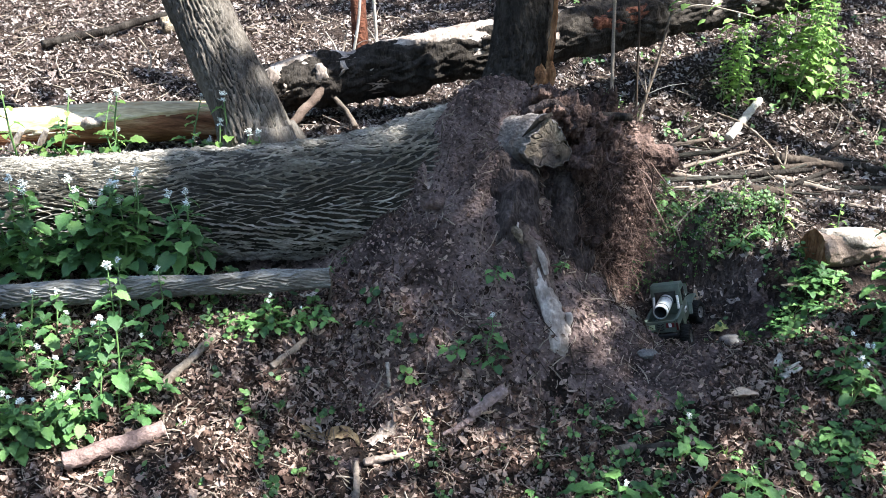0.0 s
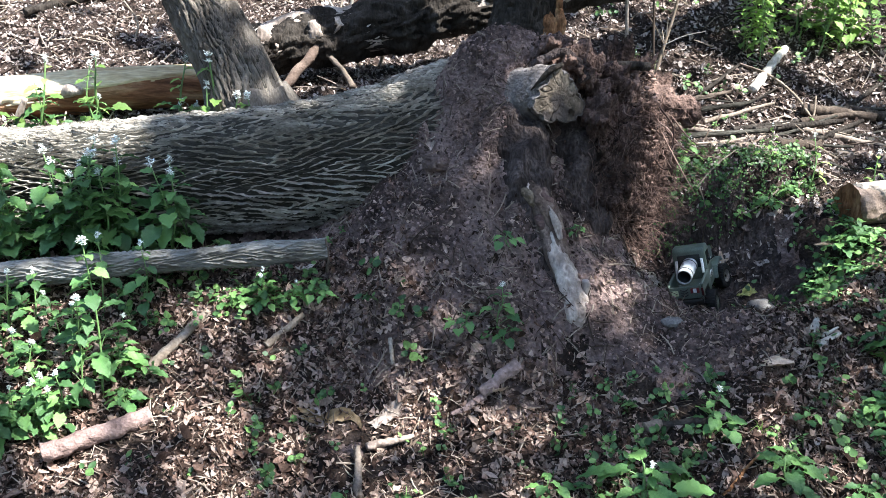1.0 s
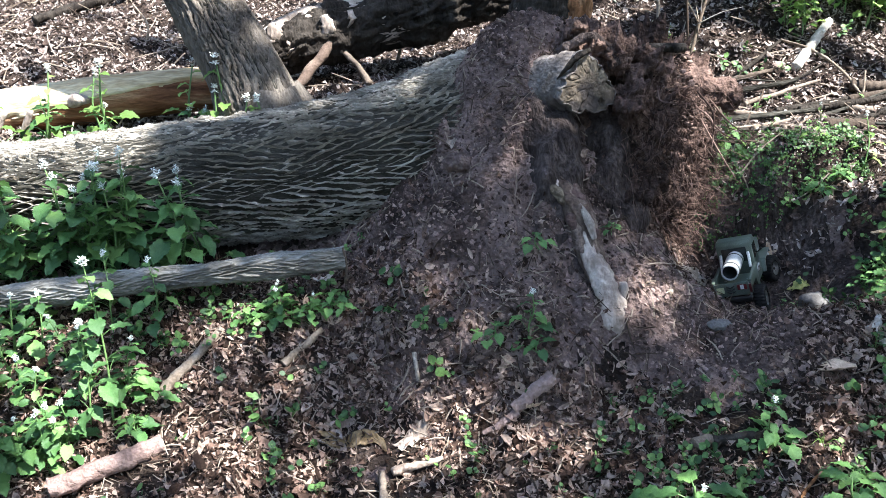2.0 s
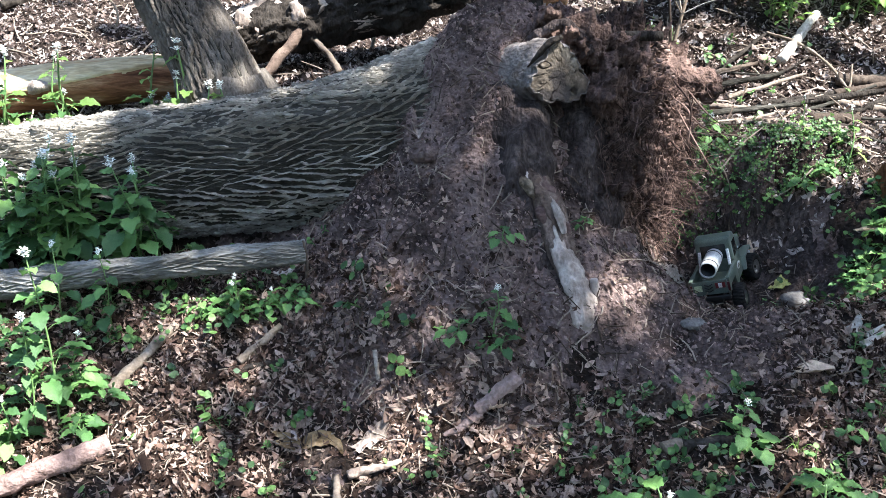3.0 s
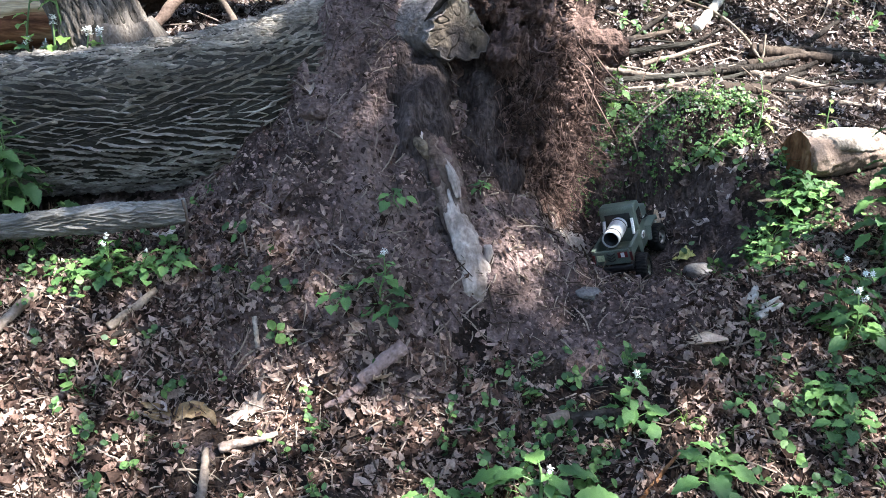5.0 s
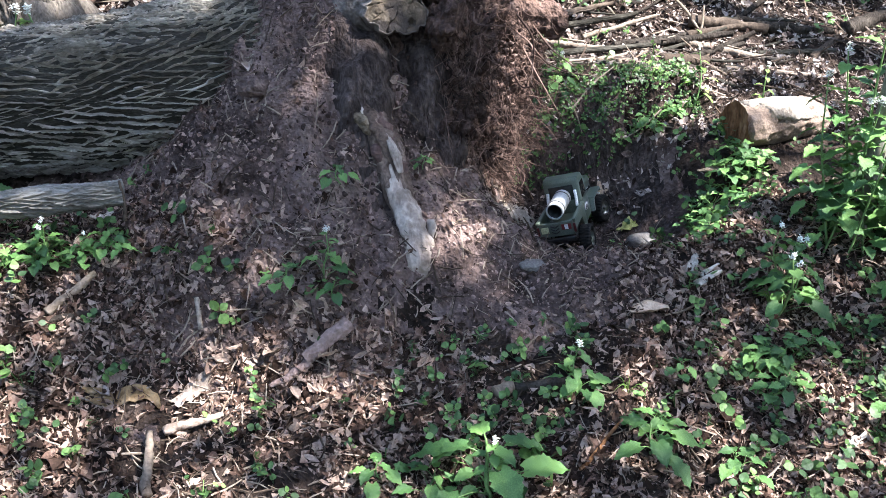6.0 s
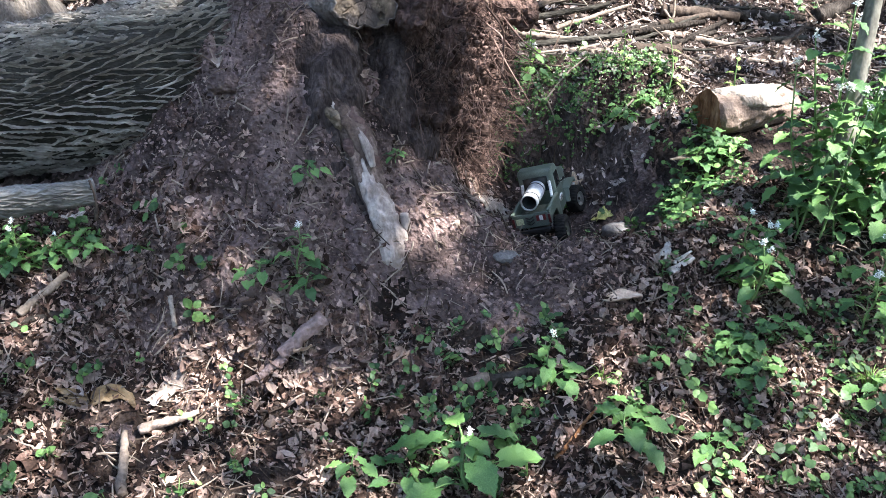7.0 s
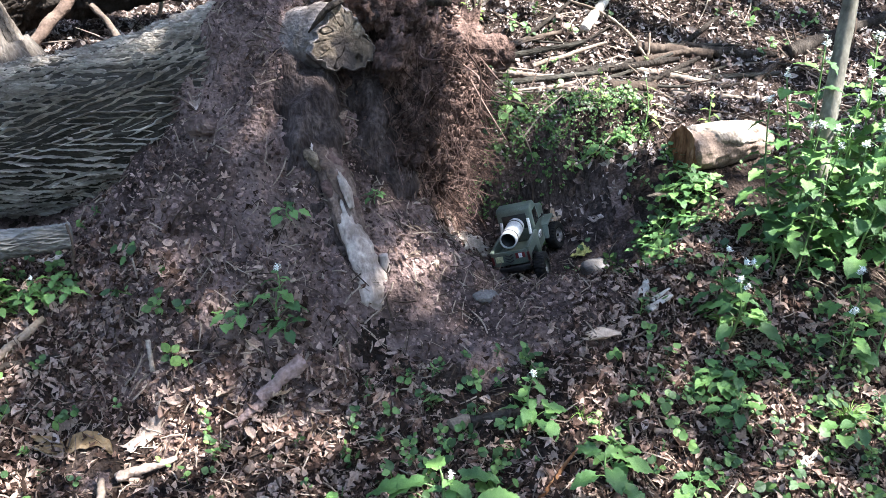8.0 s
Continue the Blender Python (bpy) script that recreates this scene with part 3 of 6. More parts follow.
def snag():
    base = base_of("dead_tree", (0.235, 2.78, 0.7), "dark dead standing trunk with torn orange wood at its foot", "tree")
    at = np.array(base.location)
    geo = tube([(0.22, 2.8, 0.6), (0.228, 2.8, 0.8), (0.235, 2.8, 1.0), (0.25, 2.82, 1.6), (0.27, 2.85, 2.6), (0.28, 2.9, 3.6)], (0.2, 0.128, 0.104, 0.1, 0.094, 0.07), 320, 90, 0.12, 7, 4, offset=lambda s, a, p: ridged(s, a, p, 0.1, 0.012, 0.025, 5))
    part("trunk", (geo[0] - at, geo[1]), DARK_BARK, base)
    for k, (x, z0, z1, r) in enumerate(((0.322, 0.9, 1.3, 0.011), (0.285, 0.79, 0.9, 0.03), (0.325, 0.78, 0.93, 0.022), (0.3, 0.77, 0.86, 0.028), (0.262, 0.79, 0.86, 0.02))):
        t_ = tube([(x, 2.7, z0), (x + 0.008, 2.71, (z0 + z1) / 2), (x - 0.005, 2.73, z1)], (r, r * 0.9, r * 0.2), 30, 12, 0.4, 30, k, squash=0.7)
        part("torn_wood", (t_[0] - at, t_[1]), ORANGE_WOOD, base, "torn orange wood")


snag()


def sapling(name, foot, tip, radius, material, label, bends=0.02, twigs=0, seed=0, category="sapling"):
    rng = random.Random(seed)
    foot, tip = np.array(foot, float), np.array(tip, float)
    base = base_of(name, foot, label, category)
    mids = [foot + (tip - foot) * q + np.array([rng.uniform(-1, 1) * bends, rng.uniform(-1, 1) * bends, 0]) for q in (0.25, 0.5, 0.75)]
    geo = tube([foot - (tip - foot) * 0.03, *mids, tip], (radius * 1.15, radius, radius * 0.95, radius * 0.85, radius * 0.7), 90, 18, 0.06, 40, seed)
    part("stem", (geo[0] - foot, geo[1]), material, base)
    for k in range(twigs):
        q = rng.uniform(0.3, 0.95)
        p = foot + (tip - foot) * q
        d = np.array([rng.uniform(-1, 1), rng.uniform(-0.5, 0.5), rng.uniform(0.2, 0.8)]) * rng.uniform(0.08, 0.2)
        g = tube([p, p + d * 0.5 + (0, 0, 0.01), p + d], (radius * 0.35, radius * 0.25, radius * 0.1), 10, 6, 0.1, 60, k)
        part("twig", (g[0] - foot, g[1]), material, base)
    return base


SAP_BARK = surface("sapling_bark", ((0.09, 0.085, 0.07), (0.16, 0.15, 0.125), (0.24, 0.225, 0.19)), 12, 100, 0.5, 0.003, 0.8, stretch=(1, 1, 0.6))
sapling("sapling", (1.512, 2.1, 0.06), (1.555, 2.16, 0.98), 0.0235, SAP_BARK, "slim grey-brown sapling among tall mustard plants", 0.006)
sapling("thin_pole", (0.718, 3.245, 0.4), (0.62, 3.27, 1.5), 0.0075, PALE_STICK, "thin whitish upright stem on the back slope", 0.006, 0, 3)
sapling("thin_pole", (0.835, 3.32, 0.5), (0.75, 3.38, 1.5), 0.005, STICK, "thin brown upright stem on the back slope", 0.012, 0, 4)
sapling("dead_stub", (-0.42, 3.95, 0.62), (-0.44, 4.0, 1.25), 0.04, RED_ROT, "broken reddish-brown dead stub on the far slope", 0.01, 0, 6, "tree")
sapling("pale_shoot", (-0.44, 3.7, 0.6), (-0.4, 3.72, 1.25), 0.007, DEBRIS, "thin whitish shoot on the far slope", 0.015, 4, 7)
sapling("pale_shoot", (-0.3, 3.75, 0.6), (-0.36, 3.78, 1.25), 0.008, DEBRIS, "thin whitish shoot on the far slope", 0.015, 3, 8)
sapling("tree", (1.52, 4.5, 1.0), (1.5, 4.6, 5.5), 0.085, DARK_BARK, "dark upright trunk behind tall plants", 0.03, 0, 9, "tree")


# ---- root plate ----
def root_plate():
    base = base_of("root_plate", (0.45, 2.5, 0.08), "upturned root plate of the fallen tree, soil and torn roots", "root plate")
    at = np.array(base.location)
    # soil mass that overhangs the hollow
    nu, nv = 200, 340
    u, v = np.meshgrid(np.linspace(-0.5, 0.5, nu) * np.pi, np.linspace(0, 2 * np.pi, nv, endpoint=False), indexing="ij")
    d = np.stack([np.cos(u) * np.cos(v), np.cos(u) * np.sin(v), np.sin(u)], -1)
    p = d * np.array([0.25, 0.24, 0.4])
    n1 = fbm(d[..., 0] * 3 + 5, d[..., 1] * 3, d[..., 2] * 4, 5, 21)
    n2 = np.abs(fbm(d[..., 0] * 9, d[..., 1] * 9, d[..., 2] * 5, 4, 22))
    n3 = fbm(d[..., 0] * 26, d[..., 1] * 26, d[..., 2] * 22, 3, 23)
    p = p * (1 + 0.42 * n1 - 0.3 * n2 + 0.2 * n3)[..., None]
    p[..., 0] += 0.43 + 0.16 * np.clip(p[..., 2], -0.3, 0.4)
    p[..., 1] += 2.56
    p[..., 2] += 0.36
    part("soil_mass", (p.reshape(-1, 3) - at, grid_faces(nu, nv, True)), RED_SOIL, base, "dark reddish soil held by fine roots")
    # lumps along the upper edge
    rng = random.Random(4)
    for k, (x, y, z, r) in enumerate(((0.36, 2.42, 0.74, 0.06), (0.44, 2.45, 0.71, 0.06), (0.52, 2.48, 0.66, 0.065), (0.6, 2.5, 0.62, 0.055), (0.42, 2.36, 0.62, 0.05), (0.5, 2.42, 0.57, 0.055), (0.3, 2.5, 0.78, 0.06))):
        g = tube([(x - r, y, z + 0.01), (x, y - 0.01, z), (x + r, y, z - 0.015)], (r * 0.6, r, r * 0.5), 80, 70, 0.75, 26, 30 + k, offset=lambda s_, a_, p_: 0.03 * fbm(p_[..., 0] * 50, p_[..., 1] * 50, p_[..., 2] * 50, 4, 61))
        part("soil_lump", (g[0] - at, g[1]), RED_SOIL, base)
    # thick side root that sticks out to one side
    g = tube([(0.45, 2.52, 0.64), (0.58, 2.5, 0.635), (0.68, 2.51, 0.625), (0.765, 2.53, 0.59)], (0.06, 0.055, 0.05, 0.042), 90, 50, 0.5, 26, 7)
    part("side_root", (g[0] - at, g[1]), RED_SOIL, base, "thick soil-caked root")
    g = tube([(0.4, 2.45, 0.74), (0.5, 2.44, 0.755), (0.58, 2.46, 0.75)], (0.016, 0.015, 0.013), 24, 12, 0.2, 30, 3)
    part("side_root", (g[0] - at, g[1]), DARK_BARK, base)
    # sawn root with a flat face
    axis = [(0.0, 2.58, 0.42), (0.07, 2.52, 0.52), (0.15, 2.46, 0.605), (0.235, 2.385, 0.665), (0.286, 2.31, 0.683)]
    g = tube(axis[:-1] + [(0.266, 2.345, 0.678)], (0.15, 0.122, 0.1, 0.088, 0.074), 190, 120, 0.1, 9, 13, offset=lambda s, a, p: 0.012 * fbm(p[..., 0] * 34, p[..., 1] * 34, p[..., 2] * 16, 4, 5))
    sawn = part("sawn_root", (g[0] - at, g[1]), ROOT_BARK, base, "smooth grey root sawn off flat")
    e = np.array(axis[-1])
    n = np.array([0.28, -0.95, 0.0])
    n /= np.linalg.norm(n)
    sx = np.cross(n, (0, 0, 1))
    sx /= np.linalg.norm(sx)
    sz = np.cross(sx, n)
    rr, aa = np.meshgrid(np.linspace(0.001, 1, 60), np.linspace(0, 2 * np.pi, 220, endpoint=False), indexing="ij")
    sides = sum((np.maximum(np.cos(aa - o), 0.0) / d_) ** 5 for o, d_ in ((0.69, 0.056), (2.47, 0.045), (4.71, 0.073), (0.0, 0.082), (3.14, 0.086), (3.9, 0.092), (5.5, 0.086)))
    rad = sides ** -0.2 * (1.06 + 0.12 * vnoise(np.cos(aa) * 3, np.sin(aa) * 3, 1, 3) + 0.07 * vnoise(np.cos(aa) * 9, np.sin(aa) * 9, 1, 6))
    crack = np.abs(vnoise(aa * 2.2, rr * 1.3, 3, 8))
    h = 0.018 * np.clip(1 - crack * 22, 0, 1) * rr**0.5 + 0.005 * np.clip(fbm(rr * 2.2 * np.cos(aa) + 4, rr * 2.2 * np.sin(aa), 2, 4, 12), 0, 1) + 0.003 * fbm(rr * 5 * np.cos(aa), rr * 5 * np.sin(aa), 1, 4, 2)
    across = lambda q, o: (q * np.cos(aa))[..., None] * sx * 1.02 + (q * np.sin(aa))[..., None] * sz + e + (o + 0.004)[..., None] * n
    part("cut_face", (across(rr * rad, -h).reshape(-1, 3) - at, grid_faces(60, 220, True)), SAW_FACE, sawn, "cracked weathered saw cut")
    # bark collar round the cut
    q = np.linspace(0, 1, 60)[:, None] + 0 * aa
    collar = across(rad * (1.0 + 0.09 * np.sin(q * np.pi) ** 0.6 * (1 + 0.4 * vnoise(np.cos(aa) * 7, np.sin(aa) * 7, q * 3, 4)) - 0.2 * np.clip(q - 0.6, 0, 1)), 0.012 * np.sin(q * 2.2) - 0.09 * q**1.5)
    part("bark_collar", (collar.reshape(-1, 3) - at, grid_faces(60, 220, True)), ROOT_BARK, sawn, "grey bark round the saw cut")
    g = tube([(0.2, 2.315, 0.695), (0.222, 2.3, 0.725), (0.25, 2.295, 0.757), (0.285, 2.3, 0.775)], (0.006, 0.011, 0.013, 0.008), 30, 10, 0.4, 30, 5, squash=0.6)
    part("bark_rim", (g[0] - at, g[1]), DARK_BARK, sawn)
    g = tube([(0.225, 2.44, 0.74), (0.257, 2.42, 0.772), (0.295, 2.4, 0.792), (0.345, 2.385, 0.768), (0.375, 2.38, 0.72)], (0.02, 0.015, 0.014, 0.015, 0.022), 60, 24, 0.45, 26, 9)
    part("side_root", (g[0] - at, g[1]), SHADED_SOIL, base, "arched dark root over the saw cut")
    # soil-coated flank of the root below the saw cut, shade painted into its tone
    g = tube([(0.12, 2.46, 0.6), (0.165, 2.345, 0.5), (0.188, 2.295, 0.41), (0.2, 2.215, 0.3), (0.213, 2.15, 0.2), (0.225, 2.1, 0.1)], (0.1, 0.092, 0.088, 0.078, 0.07, 0.055), 170, 110, 0.2, 9, 17, offset=lambda s_, a_, p_: 0.02 * fbm(p_[..., 0] * 30, p_[..., 1] * 30, p_[..., 2] * 11, 4, 66))
    part("root_flank", (g[0] - at, g[1]), SHADED_SOIL, base, "soil-coated root with its shade painted dark")
    g = tube([(0.28, 2.5, 0.6), (0.33, 2.42, 0.5), (0.37, 2.36, 0.38), (0.4, 2.31, 0.24), (0.42, 2.27, 0.08)], (0.1, 0.085, 0.08, 0.075, 0.06), 120, 70, 0.3, 10, 19)
    part("root_flank", (g[0] - at, g[1]), SHADED_SOIL, base, "soil-coated root with its shade painted dark")
    # split root running down to the ground
    run = [(0.188, 2.235, 0.44), (0.212, 2.225, 0.425), (0.242, 2.19, 0.368), (0.262, 2.15, 0.315), (0.28, 2.1, 0.25), (0.302, 2.062, 0.205), (0.318, 2.025, 0.165), (0.332, 2.0, 0.128), (0.338, 1.995, 0.07)]
    g = tube(run, (0.016, 0.032, 0.044, 0.044, 0.038, 0.033, 0.033, 0.036, 0.036), 150, 60, 0.14, 22, 6, squash=0.75, offset=lambda s_, a_, p_: 0.01 * fbm(np.cos(a_) * 2.6, np.sin(a_) * 2.6, s_ * 6, 3, 6) + 0.004 * fbm(np.cos(a_) * 7, np.sin(a_) * 7, s_ * 14, 3, 8))
    split = part("split_root", (g[0] - at, g[1]), FLAKY_BARK, base, "broken root in flaking brown bark")
    for k, (pts, rads) in enumerate((
        ([run[3], run[4], run[5], run[6], run[7], run[8]], (0.01, 0.031, 0.031, 0.032, 0.036, 0.04)),
        ([(0.178, 2.225, 0.455), (0.192, 2.205, 0.43), (0.206, 2.19, 0.4), (0.222, 2.17, 0.378)], (0.005, 0.012, 0.011, 0.004)),
        ([(0.25, 2.16, 0.385), (0.272, 2.125, 0.345), (0.284, 2.1, 0.305)], (0.004, 0.01, 0.005)),
    )):
        lean_ = np.array([-0.006, -0.014, 0.004]) if k < 1 else np.zeros(3)
        g = tube([np.array(q) + lean_ for q in pts], rads, 110, 44, 0.3, 24, 70 + k, squash=0.8, offset=lambda s_, a_, p_: 0.009 * fbm(np.cos(a_) * 4, np.sin(a_) * 4, s_ * 5, 4, 9))
        part("bare_wood", (g[0] - at, g[1]), PALE_WOOD, split, "pale bare wood")
    for k, (i, j) in enumerate(((0, 2), (1, 3), (1, 3), (2, 4), (2, 3))):
        p0, p1 = np.array(run[i]), np.array(run[j])
        o = np.array([(-0.018, -0.012, 0.006), (0.016, -0.014, 0.004), (0.004, -0.024, 0.004), (0.02, -0.006, 0.002), (-0.014, -0.018, 0)][k])
        g = tube([p0 + o, (p0 + p1) / 2 + o * 1.15, p1 + o], (0.01, 0.026, 0.008), 70, 30, 0.6, 34, 40 + k, squash=0.6)
        part("bark_flake", (g[0] - at, g[1]), (CUT_WOOD, RED_STICK, WORN_STICK, RED_STICK, RED_STICK)[k], split, "dark flaking bark")
    g = tube([(0.34, 2.03, 0.13), (0.356, 2.03, 0.17), (0.354, 2.035, 0.205)], (0.016, 0.015, 0.011), 16, 12, 0.25, 30, 4)
    part("bare_wood", (g[0] - at, g[1]), PALE_WOOD, split)
    g = tube([(0.495, 2.08, 0.09), (0.49, 2.075, 0.13), (0.487, 2.07, 0.165)], (0.011, 0.011, 0.009), 14, 12, 0.2, 30, 6)
    part("root_stub", (g[0] - at, g[1]), STICK, base)
    g = tube([(0.43, 2.1, 0.1), (0.5, 2.11, 0.105), (0.56, 2.13, 0.075), (0.63, 2.16, 0.02)], (0.012, 0.02, 0.018, 0.01), 50, 20, 0.35, 26, 12, squash=0.8)
    part("side_root", (g[0] - at, g[1]), ROOT_BARK, base, "grey root lying along the rim of the hollow")
    # fine roots that hang over the hollow and creep over the mound
    geos = []
    for k in range(1900):
        a = rng.uniform(-1.9, 0.45)
        z = 0.06 + 0.6 * rng.random() ** 1.25
        r = 0.235 + 0.03 * rng.random()
        x0 = 0.43 + 0.16 * (z - 0.36) + r * math.cos(a) * math.sqrt(max(0.05, 1 - ((z - 0.36) / 0.42) ** 2)) * 1.04
        y0 = 2.56 + r * math.sin(a) * math.sqrt(max(0.05, 1 - ((z - 0.36) / 0.42) ** 2)) * 1.02
        length = rng.uniform(0.03, 0.12)
        out = np.array([math.cos(a), math.sin(a), 0])
        p0 = np.array([x0, y0, z])
        walk_ = [p0]
        drift = np.array([rng.uniform(-0.5, 0.5), rng.uniform(-0.3, 0.3), rng.uniform(-1.0, 0.1)]) + out * 0.25
        for q in range(4):
            drift = drift + np.array([rng.gauss(0, 0.5), rng.gauss(0, 0.4), rng.gauss(-0.1, 0.45)])
            walk_.append(walk_[-1] + drift / (np.linalg.norm(drift) + 1e-6) * length * 0.3)
        rr_ = rng.uniform(0.0004, 0.0011)
        geos.append(tube(walk_, (rr_, rr_, rr_ * 0.9, rr_ * 0.7, rr_ * 0.4), 10, 4))
    for k in range(12):
        a = rng.uniform(-1.7, 0.3)
        z = rng.uniform(0.3, 0.66)
        p0 = np.array([0.43 + 0.16 * (z - 0.36) + 0.22 * math.cos(a), 2.56 + 0.22 * math.sin(a), z])
        p1 = p0 + np.array([math.cos(a) * 0.06, math.sin(a) * 0.06, rng.uniform(-0.08, 0.0)])
        p2 = p1 + np.array([rng.uniform(-0.08, 0.08), rng.uniform(-0.05, 0.02), rng.uniform(-0.1, 0.02)])
        geos.append(tube([p0, p1, p2], (0.0032, 0.0024, 0.001), 14, 6, 0.2, 40, k))
    # clods caught in the roots
    clods = []
    for k in range(2400):
        a, z = rng.uniform(-2.2, 0.6), rng.uniform(0.05, 0.74)
        w = math.sqrt(max(0.04, 1 - ((z - 0.36) / 0.42) ** 2))
        c = np.array([0.43 + 0.16 * (z - 0.36) + 0.245 * math.cos(a) * w, 2.56 + 0.235 * math.sin(a) * w, z])
        v, f = crumb_piece(rng, 0.004 + 0.022 * rng.random() ** 3)
        clods.append((v + c, f))
    v_, f_ = join_geo(clods)
    part("soil_crumble", (v_ - at, f_), RED_LUMP, base, "crumbling clods of soil", kind="stuff")
    v_, f_ = join_geo(geos)
    part("root_tangle", (v_ - at, f_), ROOTLETS, base, "tangle of fine hanging roots", kind="stuff")


ROOT_BARK = surface("root_bark", ((0.06, 0.05, 0.045), (0.155, 0.132, 0.121), (0.28, 0.243, 0.225)), 9, 90, 1.0, 0.012, 0.85)
root_plate()


# ---- cut log, stone and debris ----
def cut_log():
    base = base_of("cut_log", (1.42, 2.62, 0.18), "short rotten log with an orange cut end and sunlit pale bark", "log")
    at = np.array(base.location)
    g = tube([(1.372, 2.598, 0.27), (1.43, 2.612, 0.274), (1.52, 2.632, 0.28), (1.6, 2.65, 0.284), (1.67, 2.668, 0.285)], (0.07, 0.07, 0.066, 0.06, 0.045), 150, 70, 0.2, 12, 3, offset=lambda s_, a_, p_: 0.008 * fbm(s_ * 30, a_ * 5, 0, 4, 3))
    part("bark", (g[0] - at, g[1]), WORN_STICK, base, "weathered brown bark")
    # pale shell paints the sun on top of the brown bark
    g = skin([(1.4, 2.605, 0.272), (1.43, 2.612, 0.274), (1.52, 2.632, 0.28), (1.62, 2.655, 0.284)], (0.07, 0.07, 0.067, 0.056), 120, 70, 0.25, 0.008, 4, 4.0)
    part("bare_top", (g[0] - at, g[1]), SUNLIT_BARK, base, "top painted pale as if sunlit")
    rr, aa = np.meshgrid(np.linspace(0.001, 1, 16), np.linspace(0, 2 * np.pi, 40, endpoint=False), indexing="ij")
    c, n = np.array([1.352, 2.592, 0.268]), np.array([-0.95, -0.28, 0.02])
    n /= np.linalg.norm(n)
    sx = np.cross(n, (0, 0, 1))
    sz = np.cross(sx, n)
    rad = 0.073 * (1 + 0.15 * vnoise(np.cos(aa) * 2, np.sin(aa) * 2, 2, 6) + 0.08 * vnoise(np.cos(aa) * 7, np.sin(aa) * 7, 2, 7))
    h = 0.006 * (1 - rr**2) + 0.006 * fbm(rr * 4 * np.cos(aa), rr * 4 * np.sin(aa), 0, 4, 3)
    f = c + (rr * rad * np.cos(aa))[..., None] * sx + (rr * rad * np.sin(aa))[..., None] * sz - h[..., None] * n
    part("cut_face", (f.reshape(-1, 3) - at, grid_faces(16, 40, True)), ORANGE_WOOD, base, "orange rotten end grain")
    g = tube([(1.36, 2.58, 0.22), (1.36, 2.54, 0.19), (1.3, 2.49, 0.175), (1.2, 2.46, 0.175)], (0.02, 0.03, 0.022, 0.006), 24, 12, 0.3, 20, 2, squash=0.5)
    part("torn_bark", (g[0] - at, g[1]), CUT_WOOD, base)


cut_log()


def lump(name, at, size, material, label, category, seed=0, rough=0.5):
    nu, nv = 22, 30
    u, v = np.meshgrid(np.linspace(-0.5, 0.5, nu) * np.pi, np.linspace(0, 2 * np.pi, nv, endpoint=False), indexing="ij")
    d = np.stack([np.cos(u) * np.cos(v), np.cos(u) * np.sin(v), np.sin(u)], -1)
    p = d * np.array(size) * (1 + rough * fbm(d[..., 0] * 1.7 + seed, d[..., 1] * 1.7, d[..., 2] * 1.7, 4, seed))[..., None]
    return single(name, (p.reshape(-1, 3) + at, grid_faces(nu, nv, True)), material, at, label, category)


lump("stone", on_ground(1.07, 2.5, 0.02), (0.055, 0.042, 0.042), STONE, "rounded grey stone half sunk in soil beside the hollow", "stone", 3)
lump("stone", on_ground(0.6, 1.98, 0.004), (0.03, 0.02, 0.014), STONE, "small grey stone on the bare soil", "stone", 5)
lump("soil_clod", on_ground(-0.07, 2.3, 0.012), (0.05, 0.03, 0.025), SOIL, "dark clod of soil on the mound", "soil clod", 8)


def crumpled(name, at, size, turn, material, label, category, seed=0, n=14, depth=0.35):
    """A thin crumpled sheet, with thickness."""
    u, v = np.meshgrid(np.linspace(-1, 1, n), np.linspace(-1, 1, n), indexing="ij")
    r = 1 + 0.35 * vnoise(u * 2 + seed, v * 2, seed, 5)
    x, y = u * size[0] * r / 2, v * size[1] * r / 2
    z = depth * size[1] * fbm(u * 1.6 + seed, v * 1.6, seed * 0.7, 3, seed) + 0.004
    c, s = math.cos(turn), math.sin(turn)
    wx, wy = at[0] + c * x - s * y, at[1] + s * x + c * y
    wz = ground_z(wx, wy) + z + 0.008
    top = np.stack([wx, wy, wz], -1).reshape(-1, 3)
    low = top - (0, 0, 0.0015)
    f = grid_faces(n, n)
    k = n * n
    rim = [i for i in range(n)] + [i * n + n - 1 for i in range(1, n)] + [(n - 1) * n + i for i in range(n - 2, -1, -1)] + [i * n for i in range(n - 2, 0, -1)]
    faces = f + [tuple(i + k for i in q[::-1]) for q in f] + [(a, b, b + k, a + k) for a, b in zip(rim, rim[1:] + rim[:1])]
    return single(name, (np.vstack([top, low]), faces), material, on_ground(*at), label, category)


crumpled("bark_scrap", (0.695, 2.6), (0.1, 0.065), 0.4, DEBRIS, "crumpled pale bark scrap lying in the hollow", "bark scrap", 3)
crumpled("bark_scrap", (0.83, 2.46), (0.06, 0.04), 1.2, DEBRIS, "small pale bark scrap lying in the hollow", "bark scrap", 4)
crumpled("bark_scrap", (1.01, 1.985), (0.045, 0.026), 0.9, DEBRIS, "curled whitish bark scrap on dark soil", "bark scrap", 6)
crumpled("bark_scrap", (-0.095, 2.36), (0.026, 0.018), 0.3, PALE_WOOD, "small pale chip stuck on the soil mound", "bark scrap", 8)
crumpled("bark_scrap", (-0.47, 2.24), (0.05, 0.02), 0.3, DEBRIS, "pale bark scrap between the two logs", "bark scrap", 9)
crumpled("dry_leaf", (0.985, 2.69), (0.034, 0.02), -0.6, DRY_LEAF, "oval tan dry leaf in the back of the hollow", "leaf", 12)
